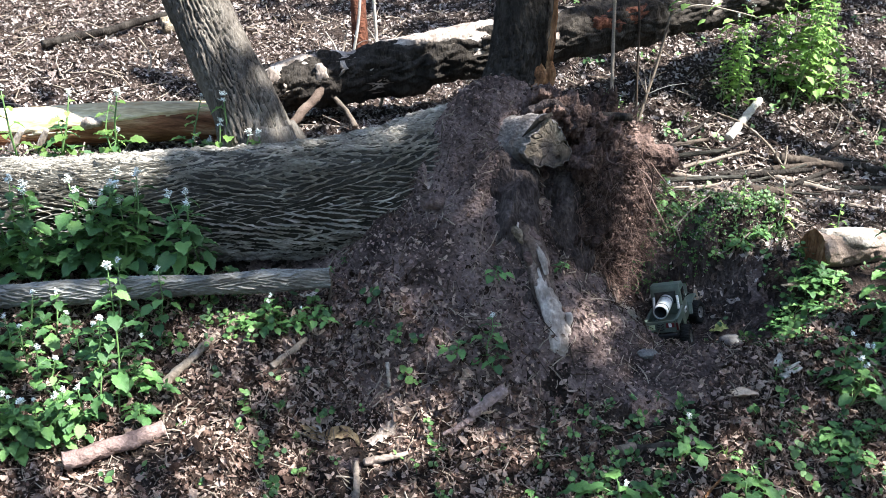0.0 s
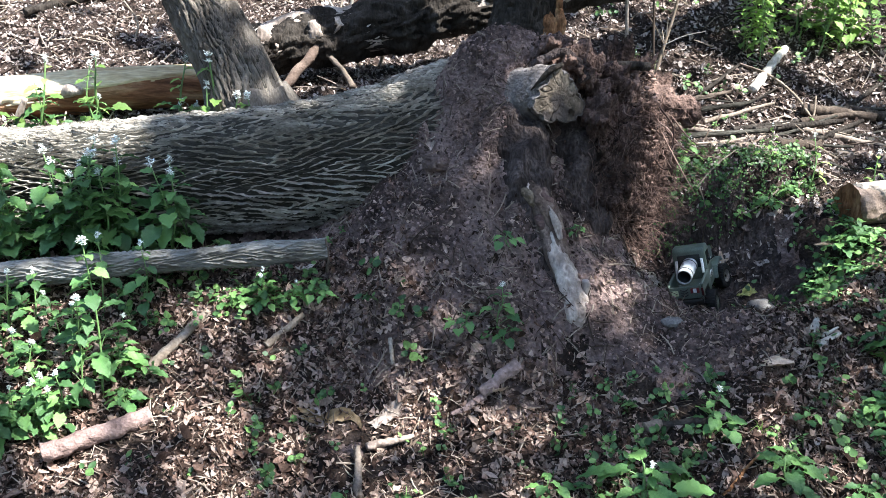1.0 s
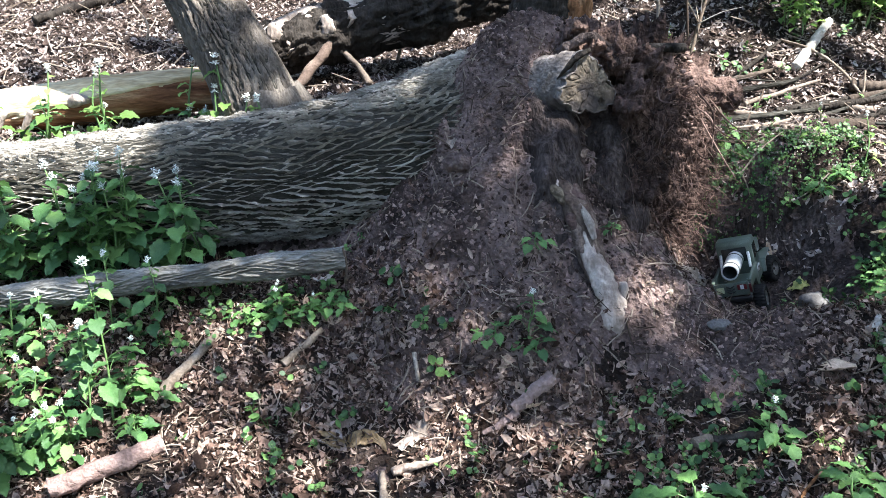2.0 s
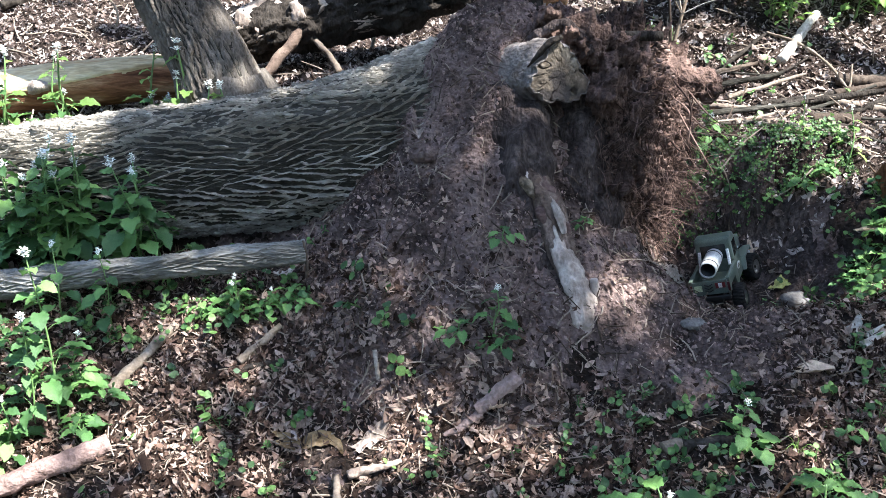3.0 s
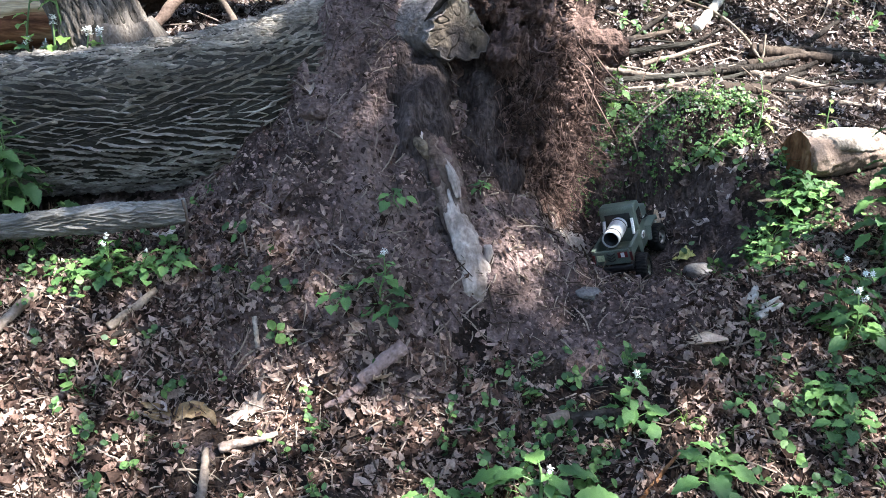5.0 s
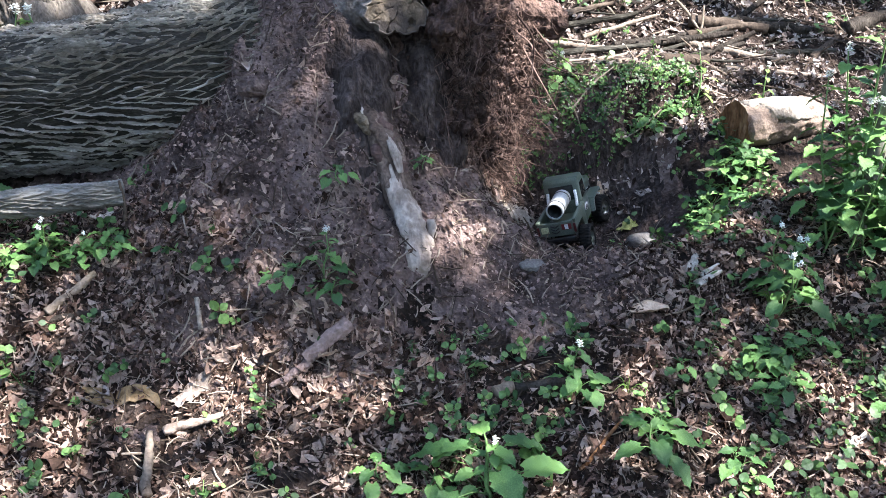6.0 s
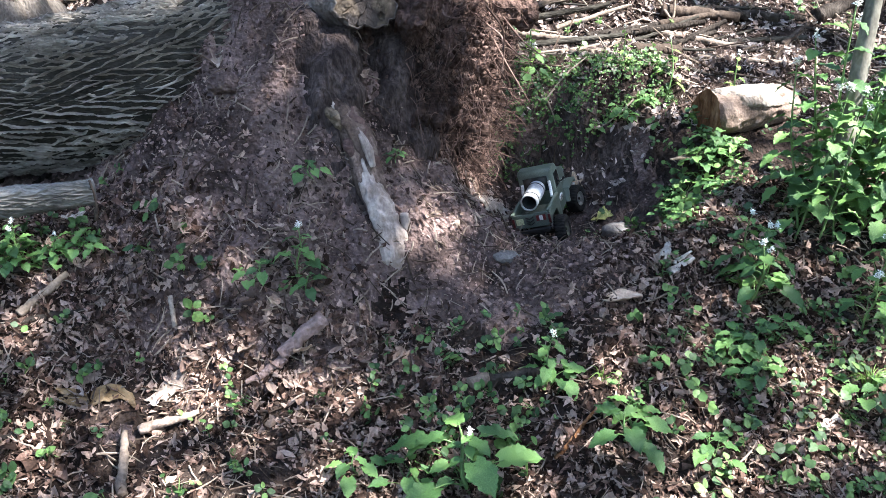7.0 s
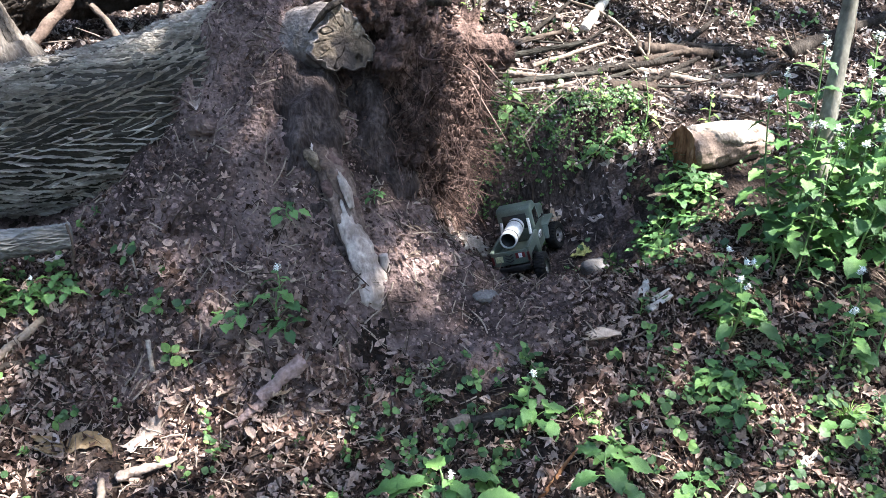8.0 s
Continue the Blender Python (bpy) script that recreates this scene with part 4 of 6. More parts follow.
crumpled("dry_leaf", (1.04, 2.57), (0.05, 0.036), 0.2, YELLOW_LEAF, "yellowing maple leaf at the rim of the hollow", "leaf", 13)
crumpled("wood_chip", (1.205, 1.46), (0.07, 0.022), 0.3, DEBRIS, "whitish wood chip among low plants", "wood chip", 14)
crumpled("wood_chip", (-0.21, 1.775), (0.09, 0.03), 0.55, PALE_WOOD, "pale pinkish split wood chip on leaf litter", "wood chip", 15)
crumpled("wood_chip", (-0.35, 1.76), (0.15, 0.03), -0.1, OCHRE_WOOD, "ochre rotten wood strip on leaf litter", "wood chip", 16)


# ---- sticks ----
def stick(x0, y0, x1, y1, radius, label, material=None, lift=0.0, tip=0.7, bend=0.02, seed=0, name="stick", squash=1.0):
    """A fallen stick that lies along the ground from one place to another."""
    rng = random.Random(seed + int(1000 * x0))
    qs = np.linspace(0, 1, 6)
    side = np.array([-(y1 - y0), x1 - x0]) / (math.hypot(x1 - x0, y1 - y0) + 1e-6)
    pts = []
    for q in qs:
        w = 0.4 * bend * rng.uniform(-1, 1)
        x, y = x0 + (x1 - x0) * q + side[0] * w, y0 + (y1 - y0) * q + side[1] * w
        pts.append((x, y, float(ground_z(x, y, False)) + radius * 0.75 + lift * q + 0.01))
    g = tube(pts, (radius, radius * 0.95, radius * (1 + tip) / 2, radius * tip), 90, 22, 0.2, 0.9 / radius, seed, squash)
    return single(name, g, material or STICK, pts[0], label, "stick", "sticks on the ground")


stick(0.15, 1.835, 0.05, 1.795, 0.018, "short thick weathered stick on the leaf litter", RED_STICK, tip=0.85, bend=0.004)
stick(0.06, 1.792, -0.03, 1.765, 0.011, "half buried weathered stick on the leaf litter", RED_STICK, tip=0.5, bend=0.006)
stick(-1.06, 1.63, -0.82, 1.75, 0.025, "thick broken branch with reddish bark on leaf litter", RED_STICK, tip=0.9, bend=0.008)
stick(-0.86, 1.9, -0.73, 2.06, 0.014, "pale peeled stick lying near mustard plants", PALE_STICK, tip=0.8, bend=0.006)
stick(-0.55, 1.965, -0.455, 2.055, 0.011, "short grey-brown stick on leaf litter", PALE_STICK, tip=0.8, bend=0.004)
stick(-0.58, 1.945, -0.4, 1.965, 0.009, "dark stick lying across leaf litter", DARK_BARK, tip=0.9, bend=0.006)
stick(0.47, 1.65, 0.63, 1.64, 0.014, "dark rotten stick with a pale end", DARK_BARK, tip=0.8, bend=0.006)
stick(0.46, 1.64, 0.5, 1.65, 0.018, "pale rotten stick end", PALE_STICK, tip=0.7, bend=0.004)
stick(-0.26, 1.5, -0.27, 1.64, 0.011, "grey stick standing out of the litter", STICK, 0.03, tip=0.6, bend=0.006)
stick(-0.25, 1.67, -0.13, 1.71, 0.011, "split branch on leaf litter", WORN_STICK, tip=0.5, bend=0.008)
stick(-0.2, 1.925, -0.19, 1.885, 0.006, "short pale stick on bare soil", PALE_STICK, tip=0.9, bend=0.001)
stick(1.0, 1.912, 1.075, 1.955, 0.012, "split whitish wood strip on dark soil", DEBRIS, tip=0.6, bend=0.002, squash=0.5)
stick(1.02, 1.945, 1.075, 1.97, 0.007, "thin whitish wood splinter on dark soil", DEBRIS, 0.01, tip=0.5, bend=0.002, squash=0.6)
stick(1.13, 1.905, 0.89, 1.82, 0.0035, "thin bent twig on bare soil", PALE_STICK, tip=0.6, bend=0.012)
stick(1.05, 1.86, 1.12, 1.78, 0.003, "thin dark twig on bare soil", DARK_BARK, tip=0.6, bend=0.012)
stick(-0.75, 1.77, -0.57, 1.79, 0.008, "brown stick on leaf litter", STICK, bend=0.008)
stick(-0.62, 1.82, -0.5, 1.76, 0.009, "brown stick on leaf litter", STICK, bend=0.008)
stick(-0.45, 1.84, -0.3, 1.9, 0.006, "thin brown twig on leaf litter", STICK, bend=0.012)
stick(-0.72, 1.66, -0.5, 1.68, 0.008, "dark stick on leaf litter", DARK_BARK, bend=0.01)
stick(-0.6, 2.07, -0.45, 2.09, 0.008, "dark stick beside the thin log", DARK_BARK, bend=0.01)
stick(0.6, 1.44, 0.72, 1.55, 0.005, "orange-brown splinter among low plants", ORANGE_WOOD, tip=0.5, bend=0.004)
stick(1.3, 1.46, 1.55, 1.52, 0.012, "dark stick under low plants", DARK_BARK, bend=0.01)
stick(0.55, 2.23, 0.68, 2.17, 0.006, "broken root lying at the rim of the hollow", STICK, bend=0.01)
stick(0.7, 2.2, 0.86, 2.27, 0.009, "flat dark stick in the hollow", STICK, bend=0.008)
# back slope
stick(1.24, 2.98, 1.43, 3.06, 0.022, "short cut branch on the back slope", STICK, tip=0.95, bend=0.004)
stick(1.08, 2.96, 1.32, 3.09, 0.012, "brown branch on the back slope", STICK, bend=0.008)
stick(1.45, 3.3, 1.74, 3.26, 0.024, "dark branch lying across the back slope", STICK, bend=0.012)
stick(1.7, 3.28, 2.0, 3.25, 0.02, "dark branch lying across the back slope", DARK_BARK, bend=0.015)
stick(1.33, 3.22, 1.72, 3.08, 0.014, "brown branch on the back slope", STICK, bend=0.008)
stick(0.98, 2.98, 1.25, 3.16, 0.01, "thin branch on the back slope", STICK, bend=0.008)
stick(1.5, 3.05, 1.86, 2.98, 0.01, "grey branch on the back slope", STICK, bend=0.008)
stick(0.85, 3.2, 1.15, 3.13, 0.012, "sunlit branch on the back slope", STICK, bend=0.008)
stick(0.9, 3.32, 1.2, 3.4, 0.012, "brown branch on the back slope", STICK, bend=0.008)
stick(2.05, 3.25, 2.6, 3.45, 0.03, "thick dark branch on the back slope", DARK_BARK, bend=0.02)
stick(1.85, 3.1, 2.15, 3.35, 0.014, "grey branch on the back slope", STICK, bend=0.008)
back_rng = random.Random(61)
for k in range(34):
    x, y = back_rng.uniform(0.75, 2.1), back_rng.uniform(2.95, 3.45)
    a, l = back_rng.gauss(0.05, 0.3), back_rng.uniform(0.12, 0.42)
    r = back_rng.choice((0.004, 0.005, 0.007, 0.009, 0.012, 0.015))
    stick(x, y, x + l * math.cos(a), y + l * math.sin(a), r, ("thin" if r < 0.01 else "stout") + (" dead branch fallen among leaves on the back slope"), back_rng.choice((STICK, DARK_BARK, DARK_BARK, FURROW)), back_rng.uniform(0, 0.03), bend=0.007, seed=k)
stick(1.27, 3.4, 1.47, 3.62, 0.02, "white barkless branch piece leaning on the back slope", DEBRIS, 0.03, tip=0.8, bend=0.004)
stick(-1.95, 3.95, -1.35, 4.45, 0.022, "long dark branch on the far slope", DARK_BARK, 0.05, bend=0.03)
stick(-1.45, 4.25, -1.2, 4.4, 0.05, "rotten grey wood block on the far slope", CUT_WOOD, 0.02, bend=0.01)
for p0, p1, r, mat, words in (
    ((-0.655, 2.93, 0.53), (-0.49, 3.11, 0.73), 0.021, WORN_STICK, "grey branch propped against the broken log"),
    ((-0.375, 2.97, 0.575), (-0.49, 3.11, 0.695), 0.012, STICK, "brown branch propped against the broken log"),
):
    p0, p1 = np.array(p0), np.array(p1)
    g = tube([p0, p0 * 0.65 + p1 * 0.35 + (0.004, 0, 0.008), p0 * 0.3 + p1 * 0.7, p1], (r * 1.1, r * 0.85, r * 0.9, r), 60, 18, 0.25, 30, 3)
    single("stick", g, mat, p0, words, "stick", "sticks on the ground")
for k, (x, y) in enumerate(((-1.65, 3.1), (-1.4, 3.75), (-0.3, 3.3), (-0.55, 3.9), (-0.52, 3.95))):
    p = on_ground(x, y)
    g = tube([p - (0, 0, 0.02), p + (0.02, 0.01, 0.07), p + (0.035 * (-1) ** k, 0.02, 0.16)], (0.007, 0.006, 0.003), 14, 8, 0.2, 50, k)
    single("stick", g, PALE_STICK, p, "thin pale stick standing up on the far slope", "stick", "sticks on the ground")
vine_pts = [on_ground(1.25, 3.54, 0.03), on_ground(1.33, 3.48, 0.03), on_ground(1.39, 3.42, 0.03), on_ground(1.44, 3.33, 0.04), on_ground(1.47, 3.24, 0.03), on_ground(1.49, 3.28, 0.09)]
single("vine", tube(vine_pts, (0.004, 0.006, 0.006, 0.005, 0.004), 70, 10, 0.3, 60), PALE_STICK, vine_pts[0], "curved whitish vine stem on the back slope", "vine")


# ---- leaf litter, crumbs and low growth ----
def leaf_shape(length, width, curl, rng, lobes=0):
    """Flat outline of a leaf with a bent midrib, tip along +x."""
    if lobes:
        ang = np.linspace(-math.pi, math.pi, 15)[:-1]
        r = 0.5 * length * (0.72 + 0.28 * np.cos(ang * lobes) + 0.12 * np.array([rng.uniform(-1, 1) for _ in ang]))
        xy = np.stack([r * np.cos(ang), r * np.sin(ang) * width / length * 1.4], 1)
    else:
        q = np.array([0, 0.2, 0.5, 0.8, 1.0, 0.8, 0.5, 0.2])
        w = np.array([0, 0.38, 0.5, 0.3, 0, -0.3, -0.5, -0.38])
        xy = np.stack([(q - 0.5) * length, w * width * (1 + 0.2 * rng.uniform(-1, 1))], 1)
    z = curl * ((xy[:, 0] / length) ** 2 * length + 1.2 * np.abs(xy[:, 1]) * rng.uniform(-0.6, 1))
    v = np.column_stack([xy, z])
    c = np.array([[0, 0, 0]])
    n = len(v)
    return np.vstack([v, c]), [(i, (i + 1) % n, n) for i in range(n)]


def scatter(name, count, region, keep, size, material, label, category, seed, make, lift=0.004, tilt=0.35, smooth=False):
    """ONE object of many small loose pieces on the ground."""
    rng = random.Random(seed)
    spots = []
    while len(spots) < count:
        x, y = rng.uniform(region[0], region[1]), rng.uniform(region[2], region[3])
        if rng.random() < keep(x, y):
            spots.append((x, y))
    xs, ys = np.array(spots).T
    zs = ground_z(xs, ys)
    e = 0.01
    sx, sy = (ground_z(xs + e, ys) - zs) / e, (ground_z(xs, ys + e) - zs) / e
    verts, faces, n = [], [], 0
    for x, y, z, a, b in zip(xs, ys, zs, sx, sy):
        v, f = make(rng, rng.uniform(*size))
        nrm = Vector((-max(-2, min(2, a)) + rng.uniform(-1, 1) * tilt, -max(-2, min(2, b)) + rng.uniform(-1, 1) * tilt, 1)).normalized()
        m = nrm.to_track_quat("Z", "Y").to_matrix() @ Matrix.Rotation(rng.uniform(0, 6.283), 3, "Z")
        verts.append(v @ np.array(m).T + (x, y, z + lift + rng.uniform(0, lift)))
        faces += [tuple(i + n for i in q) for q in f]
        n += len(v)
    return single(name, (np.concatenate(verts), faces), material, (0, 0, 0), label, category, kind="stuff", smooth=smooth)


def mound_share(x, y):
    """1 on the bare thrown-up soil and round the hollow, 0 away from it."""
    d = math.hypot((x - 0.12) / 0.68, (y - 2.35) / (0.56 if y > 2.35 else 0.44))
    e = math.hypot((x - 0.65) / 0.34, (y - 2.08) / 0.32)
    f = math.hypot((x - 0.84) / 0.25, (y - 2.4) / 0.2)
    return max(0.0, min(1.0, 1.9 - 1.5 * min(d, e, f)))


def litter_keep(x, y):
    if 0.5 < x < 1.3 and 2.4 < y < 2.78:
        return 0.75 * (1 - 0.5 * (y > 2.72))
    patch = 0.55 + 0.6 * float(vnoise(x * 3.5, y * 3.5, 2, 31))
    if y > 2.7:
        patch = max(patch, 0.75)
    return max(0.0, min(1.0, patch)) * (1 - 0.93 * mound_share(x, y)) * (0.45 if (-0.3 < x < 0.4 and 1.85 < y < 2.0) else 1)


def litter_piece(rng, s):
    kind = rng.random()
    if kind < 0.05:
        return leaf_shape(s * 1.15, s * 0.85, rng.uniform(-1.6, 2.0), rng, 5)
    if kind < 0.17:
        return leaf_shape(s * 1.2, s * rng.uniform(0.25, 0.8), rng.uniform(-1.3, 1.6), rng)
    # broken fragment, folded along a random line
    n = rng.randint(4, 7)
    ang = np.sort(np.array([rng.uniform(0, 6.283) for _ in range(n)]))
    r = 0.5 * s * np.array([rng.uniform(0.35, 1.0) for _ in range(n)])
    xy = np.stack([r * np.cos(ang), r * np.sin(ang) * rng.uniform(0.3, 0.9)], 1)
    z = rng.uniform(-1.2, 1.3) * np.abs(xy[:, 0] - 0.1 * s * rng.uniform(-1, 1)) + rng.uniform(-0.8, 0.8) * xy[:, 1]
    return np.column_stack([xy, z]), [(0, i, i + 1) for i in range(1, n - 1)]


def twig_piece(rng, s):
    r = rng.uniform(0.0008, 0.0024)
    w = s * 0.12
    return tube([(-s / 2, 0, 0), (0, rng.uniform(-w, w), rng.uniform(0, w)), (s / 2, 0, rng.uniform(0, w))], (r, r, r * 0.6), 4, 4)


scatter("leaf_litter", 84000, (-1.7, 1.8, 1.15, 2.35), litter_keep, (0.007, 0.034), LITTER, "brown and tan dead leaves covering the forest floor", "leaf litter", 11, litter_piece, tilt=0.9)
scatter("leaf_litter", 128000, (-2.9, 2.9, 2.62, 4.9), litter_keep, (0.009, 0.036), SUNLIT_LITTER, "brown and grey dead leaves on the back slope", "leaf litter", 12, litter_piece, tilt=0.8)
scatter("leaf_litter", 42000, (-5, 5, -3, 7.5), lambda x, y: 0.0 if (-1.7 < x < 1.8 and 1.15 < y < 2.35 or -2.9 < x < 2.9 and 2.35 < y < 4.9) else 1.0, (0.02, 0.07), LITTER, "dead leaves on the woodland floor round about", "leaf litter", 23, litter_piece)
scatter("leaf_litter", 14000, (-12, 12, -10, 14), lambda x, y: 0.0 if (-5 < x < 5 and -3 < y < 7.5) else 0.8, (0.06, 0.13), LITTER, "dead leaves on the woodland floor further off", "leaf litter", 20, litter_piece)
scatter("leaf_litter", 1500, (-1.6, 1.7, 1.2, 2.2), lambda x, y: litter_keep(x, y) * (1 - mound_share(x, y)), (0.022, 0.05), LITTER, "larger curled tan leaves lying on the leaf litter", "leaf litter", 25, litter_piece, lift=0.006, tilt=0.7)
scatter("twig_litter", 5200, (-1.7, 1.8, 1.15, 2.4), lambda x, y: 1 - 0.7 * mound_share(x, y), (0.015, 0.085), TWIGS, "thin dead twigs scattered on the forest floor", "twigs", 13, twig_piece, tilt=0.25)
scatter("twig_litter", 1500, (-3, 3.2, 2.7, 4.6), lambda x, y: 1 - 0.8 * mound_share(x, y), (0.06, 0.22), TWIGS, "thin dead twigs scattered on the back slope", "twigs", 14, lambda r, s: tube([(-s / 2, 0, 0), (0, s * 0.05, s * 0.04), (s / 2, 0, 0.01)], (0.003, 0.003, 0.0015), 4, 5), tilt=0.25)
scatter("soil_crumbs", 26000, (-0.6, 1.3, 1.75, 2.65), lambda x, y: 0.08 + mound_share(x, y), (0.15, 1.0), SOIL_LUMP, "loose crumbs of soil on the mound", "soil crumbs", 15, lambda r, s_: crumb_piece(r, 0.0025 + 0.015 * s_**6), lift=0.0, tilt=0.6)
scatter("twig_litter", 650, (-0.5, 0.75, 1.85, 2.5), lambda x, y: mound_share(x, y), (0.01, 0.045), TWIGS, "short broken rootlets and twigs on the soil mound", "twigs", 26, twig_piece, lift=0.005, tilt=0.5)
scatter("twig_litter", 350, (0.5, 1.3, 2.0, 2.7), lambda x, y: 0.3 + mound_share(x, y), (0.02, 0.07), TWIGS, "thin dead twigs on the floor of the hollow", "twigs", 22, twig_piece, tilt=0.3)
scatter("wood_bits", 2600, (-0.7, 1.4, 1.6, 2.68), lambda x, y: 0.2 + mound_share(x, y), (0.004, 0.014), LITTER, "small bits of leaf and wood on bare soil", "wood bits", 16, litter_piece, lift=0.003)


def sprig(rng, s):
    """A low seedling: a few rounded leaves on short stalks."""
    geos = []
    for k in range(rng.randint(3, 6)):
        a = rng.uniform(0, 6.283)
        l = s * rng.uniform(0.5, 1)
        v, f = leaf_shape(l, l * rng.uniform(0.75, 0.95), rng.uniform(-0.3, 0.4), rng)
        m = np.array(Matrix.Rotation(a, 3, "Z") @ Matrix.Rotation(rng.uniform(-0.6, 0.3), 3, "Y"))
        h = rng.uniform(0.3, 1.6) * s
        v = (v + (l * 0.75, 0, 0)) @ m.T + (0, 0, h)
        geos.append((v, f))
        tip = np.array((l * 0.3, 0, 0)) @ m.T + (0, 0, h)
        w = 0.0009
        geos.append((np.array([(-w, 0, 0), (w, 0, 0), tip + (w, 0, 0), tip - (w, 0, 0)]), [(0, 1, 2, 3)]))
    return join_geo(geos)


def green_keep(x, y):
    g = 0.0
    if y < 2.2 and x < -0.1:
        g = 0.55 if y > 2.03 else 0.22
    if y < 1.75 and x > 0.25:
        g = max(g, 0.4)
    if x > 0.95 and y < 2.7:
        g = max(g, 1.0 if y > 2.05 else 0.5)
    if 0.68 < x < 1.3 and 2.77 < y < 3.0:
        g = 0.55
    if x < -0.3 and 2.2 < y < 2.45:
        g = 0.8
    if y > 2.95:
        g = 0.10 if x > 0.6 else 0.02
    patch = max(0, 0.5 + 1.1 * float(vnoise(x * 4.5, y * 4.5, 5, 37)))
    return g * min(1, patch) * (1 - 0.97 * mound_share(x, y) if y < 2.66 else 1)


scatter("ground_plants", 850, (-1.7, 2.2, 1.15, 2.98), green_keep, (0.012, 0.032), GREEN_STUFF, "low green seedlings carpeting the forest floor", "ground plants", 17, sprig, tilt=0.15)
scatter("ground_plants", 1300, (0.62, 1.32, 2.73, 2.95), lambda x, y: max(0.05, 1 - abs(y - 2.81) / 0.13), (0.005, 0.0125), GREEN_STUFF, "dense small-leaved green plants on the bank over the hollow", "ground plants", 18, sprig, tilt=0.3)
scatter("ground_plants", 240, (-0.75, 1.6, 1.2, 1.82), lambda x, y: min(1.0, max(0.0, (0.25 + 0.75 * (x > -0.05)) * (0.35 + 1.2 * float(vnoise(x * 5, y * 5, 1, 39))))), (0.011, 0.026), GREEN_STUFF, "small round-leaved green seedlings among dead leaves", "ground plants", 24, sprig, tilt=0.15)
scatter("ground_plants", 150, (0.6, 3.2, 3.2, 4.4), green_keep, (0.016, 0.032), GREEN_STUFF, "scattered green plants on the back slope", "ground plants", 19, sprig, tilt=0.15)


# ---- garlic mustard ----
def mustard_leaf(width, length, seed):
    """A toothed heart-shaped leaf, folded along its midrib, stalk at the origin, tip along +x."""
    rng = random.Random(seed)
    out = []
    n = 17
    for i in range(n):
        q = i / (n - 1)
        w = 0.5 * width * math.sin(math.pi * min(1, q * 0.92 + 0.1)) ** 0.75 * (1.12 - 0.55 * q)
        w *= 1 + (0.1 if i % 2 else -0.08)
        x = length * (q - 0.12 * (1 - q) ** 4)
        out.append((x, max(0.0, w if i < n - 1 else 0)))
    verts, faces = [], []
    for i, (x, w) in enumerate(out):
        droop = -0.28 * length * (x / length) ** 2
        wave = 0.05 * width * math.sin(i * 1.1 + seed)
        verts += [(x - (0.1 * length if i == 0 else 0), w, droop + 0.22 * w + wave), (x, w * 0.5, droop + 0.1 * w - wave * 0.4), (x, 0, droop - 0.02 * width), (x, -w * 0.5, droop + 0.1 * w + wave * 0.4), (x - (0.1 * length if i == 0 else 0), -w, droop + 0.22 * w - wave)]
    for i in range(n - 1):
        for j in range(4):
            a = i * 5 + j
            faces.append((a, a + 1, a + 6, a + 5))
    return np.array(verts), faces


SUN_GREEN_MESHES = [mesh_of("leaf", *mustard_leaf(0.9, 1.0, k), SUN_GREEN) for k in range(4, 8)]
LEAF_MESHES = [mesh_of("leaf", *mustard_leaf(0.9, 1.0, k), GREEN) for k in range(4)]


def flower_head(rng, s):
    geos = []
    for k in range(14):
        a, r, h = rng.uniform(0, 6.283), s * rng.uniform(0, 0.42), s * rng.uniform(0.0, 0.9)
        c = np.array([r * math.cos(a), r * math.sin(a), h])
        for p in range(4):
            b = p * 1.571 + a
            d = np.array([math.cos(b), math.sin(b), rng.uniform(-0.6, 0.8)])
            o = np.array([-math.sin(b), math.cos(b), 0])
            geos.append((np.array([c, c + d * s * 0.2 + o * s * 0.1, c + d * s * 0.34, c + d * s * 0.2 - o * s * 0.1]), [(0, 1, 2, 3)]))
    return join_geo(geos)


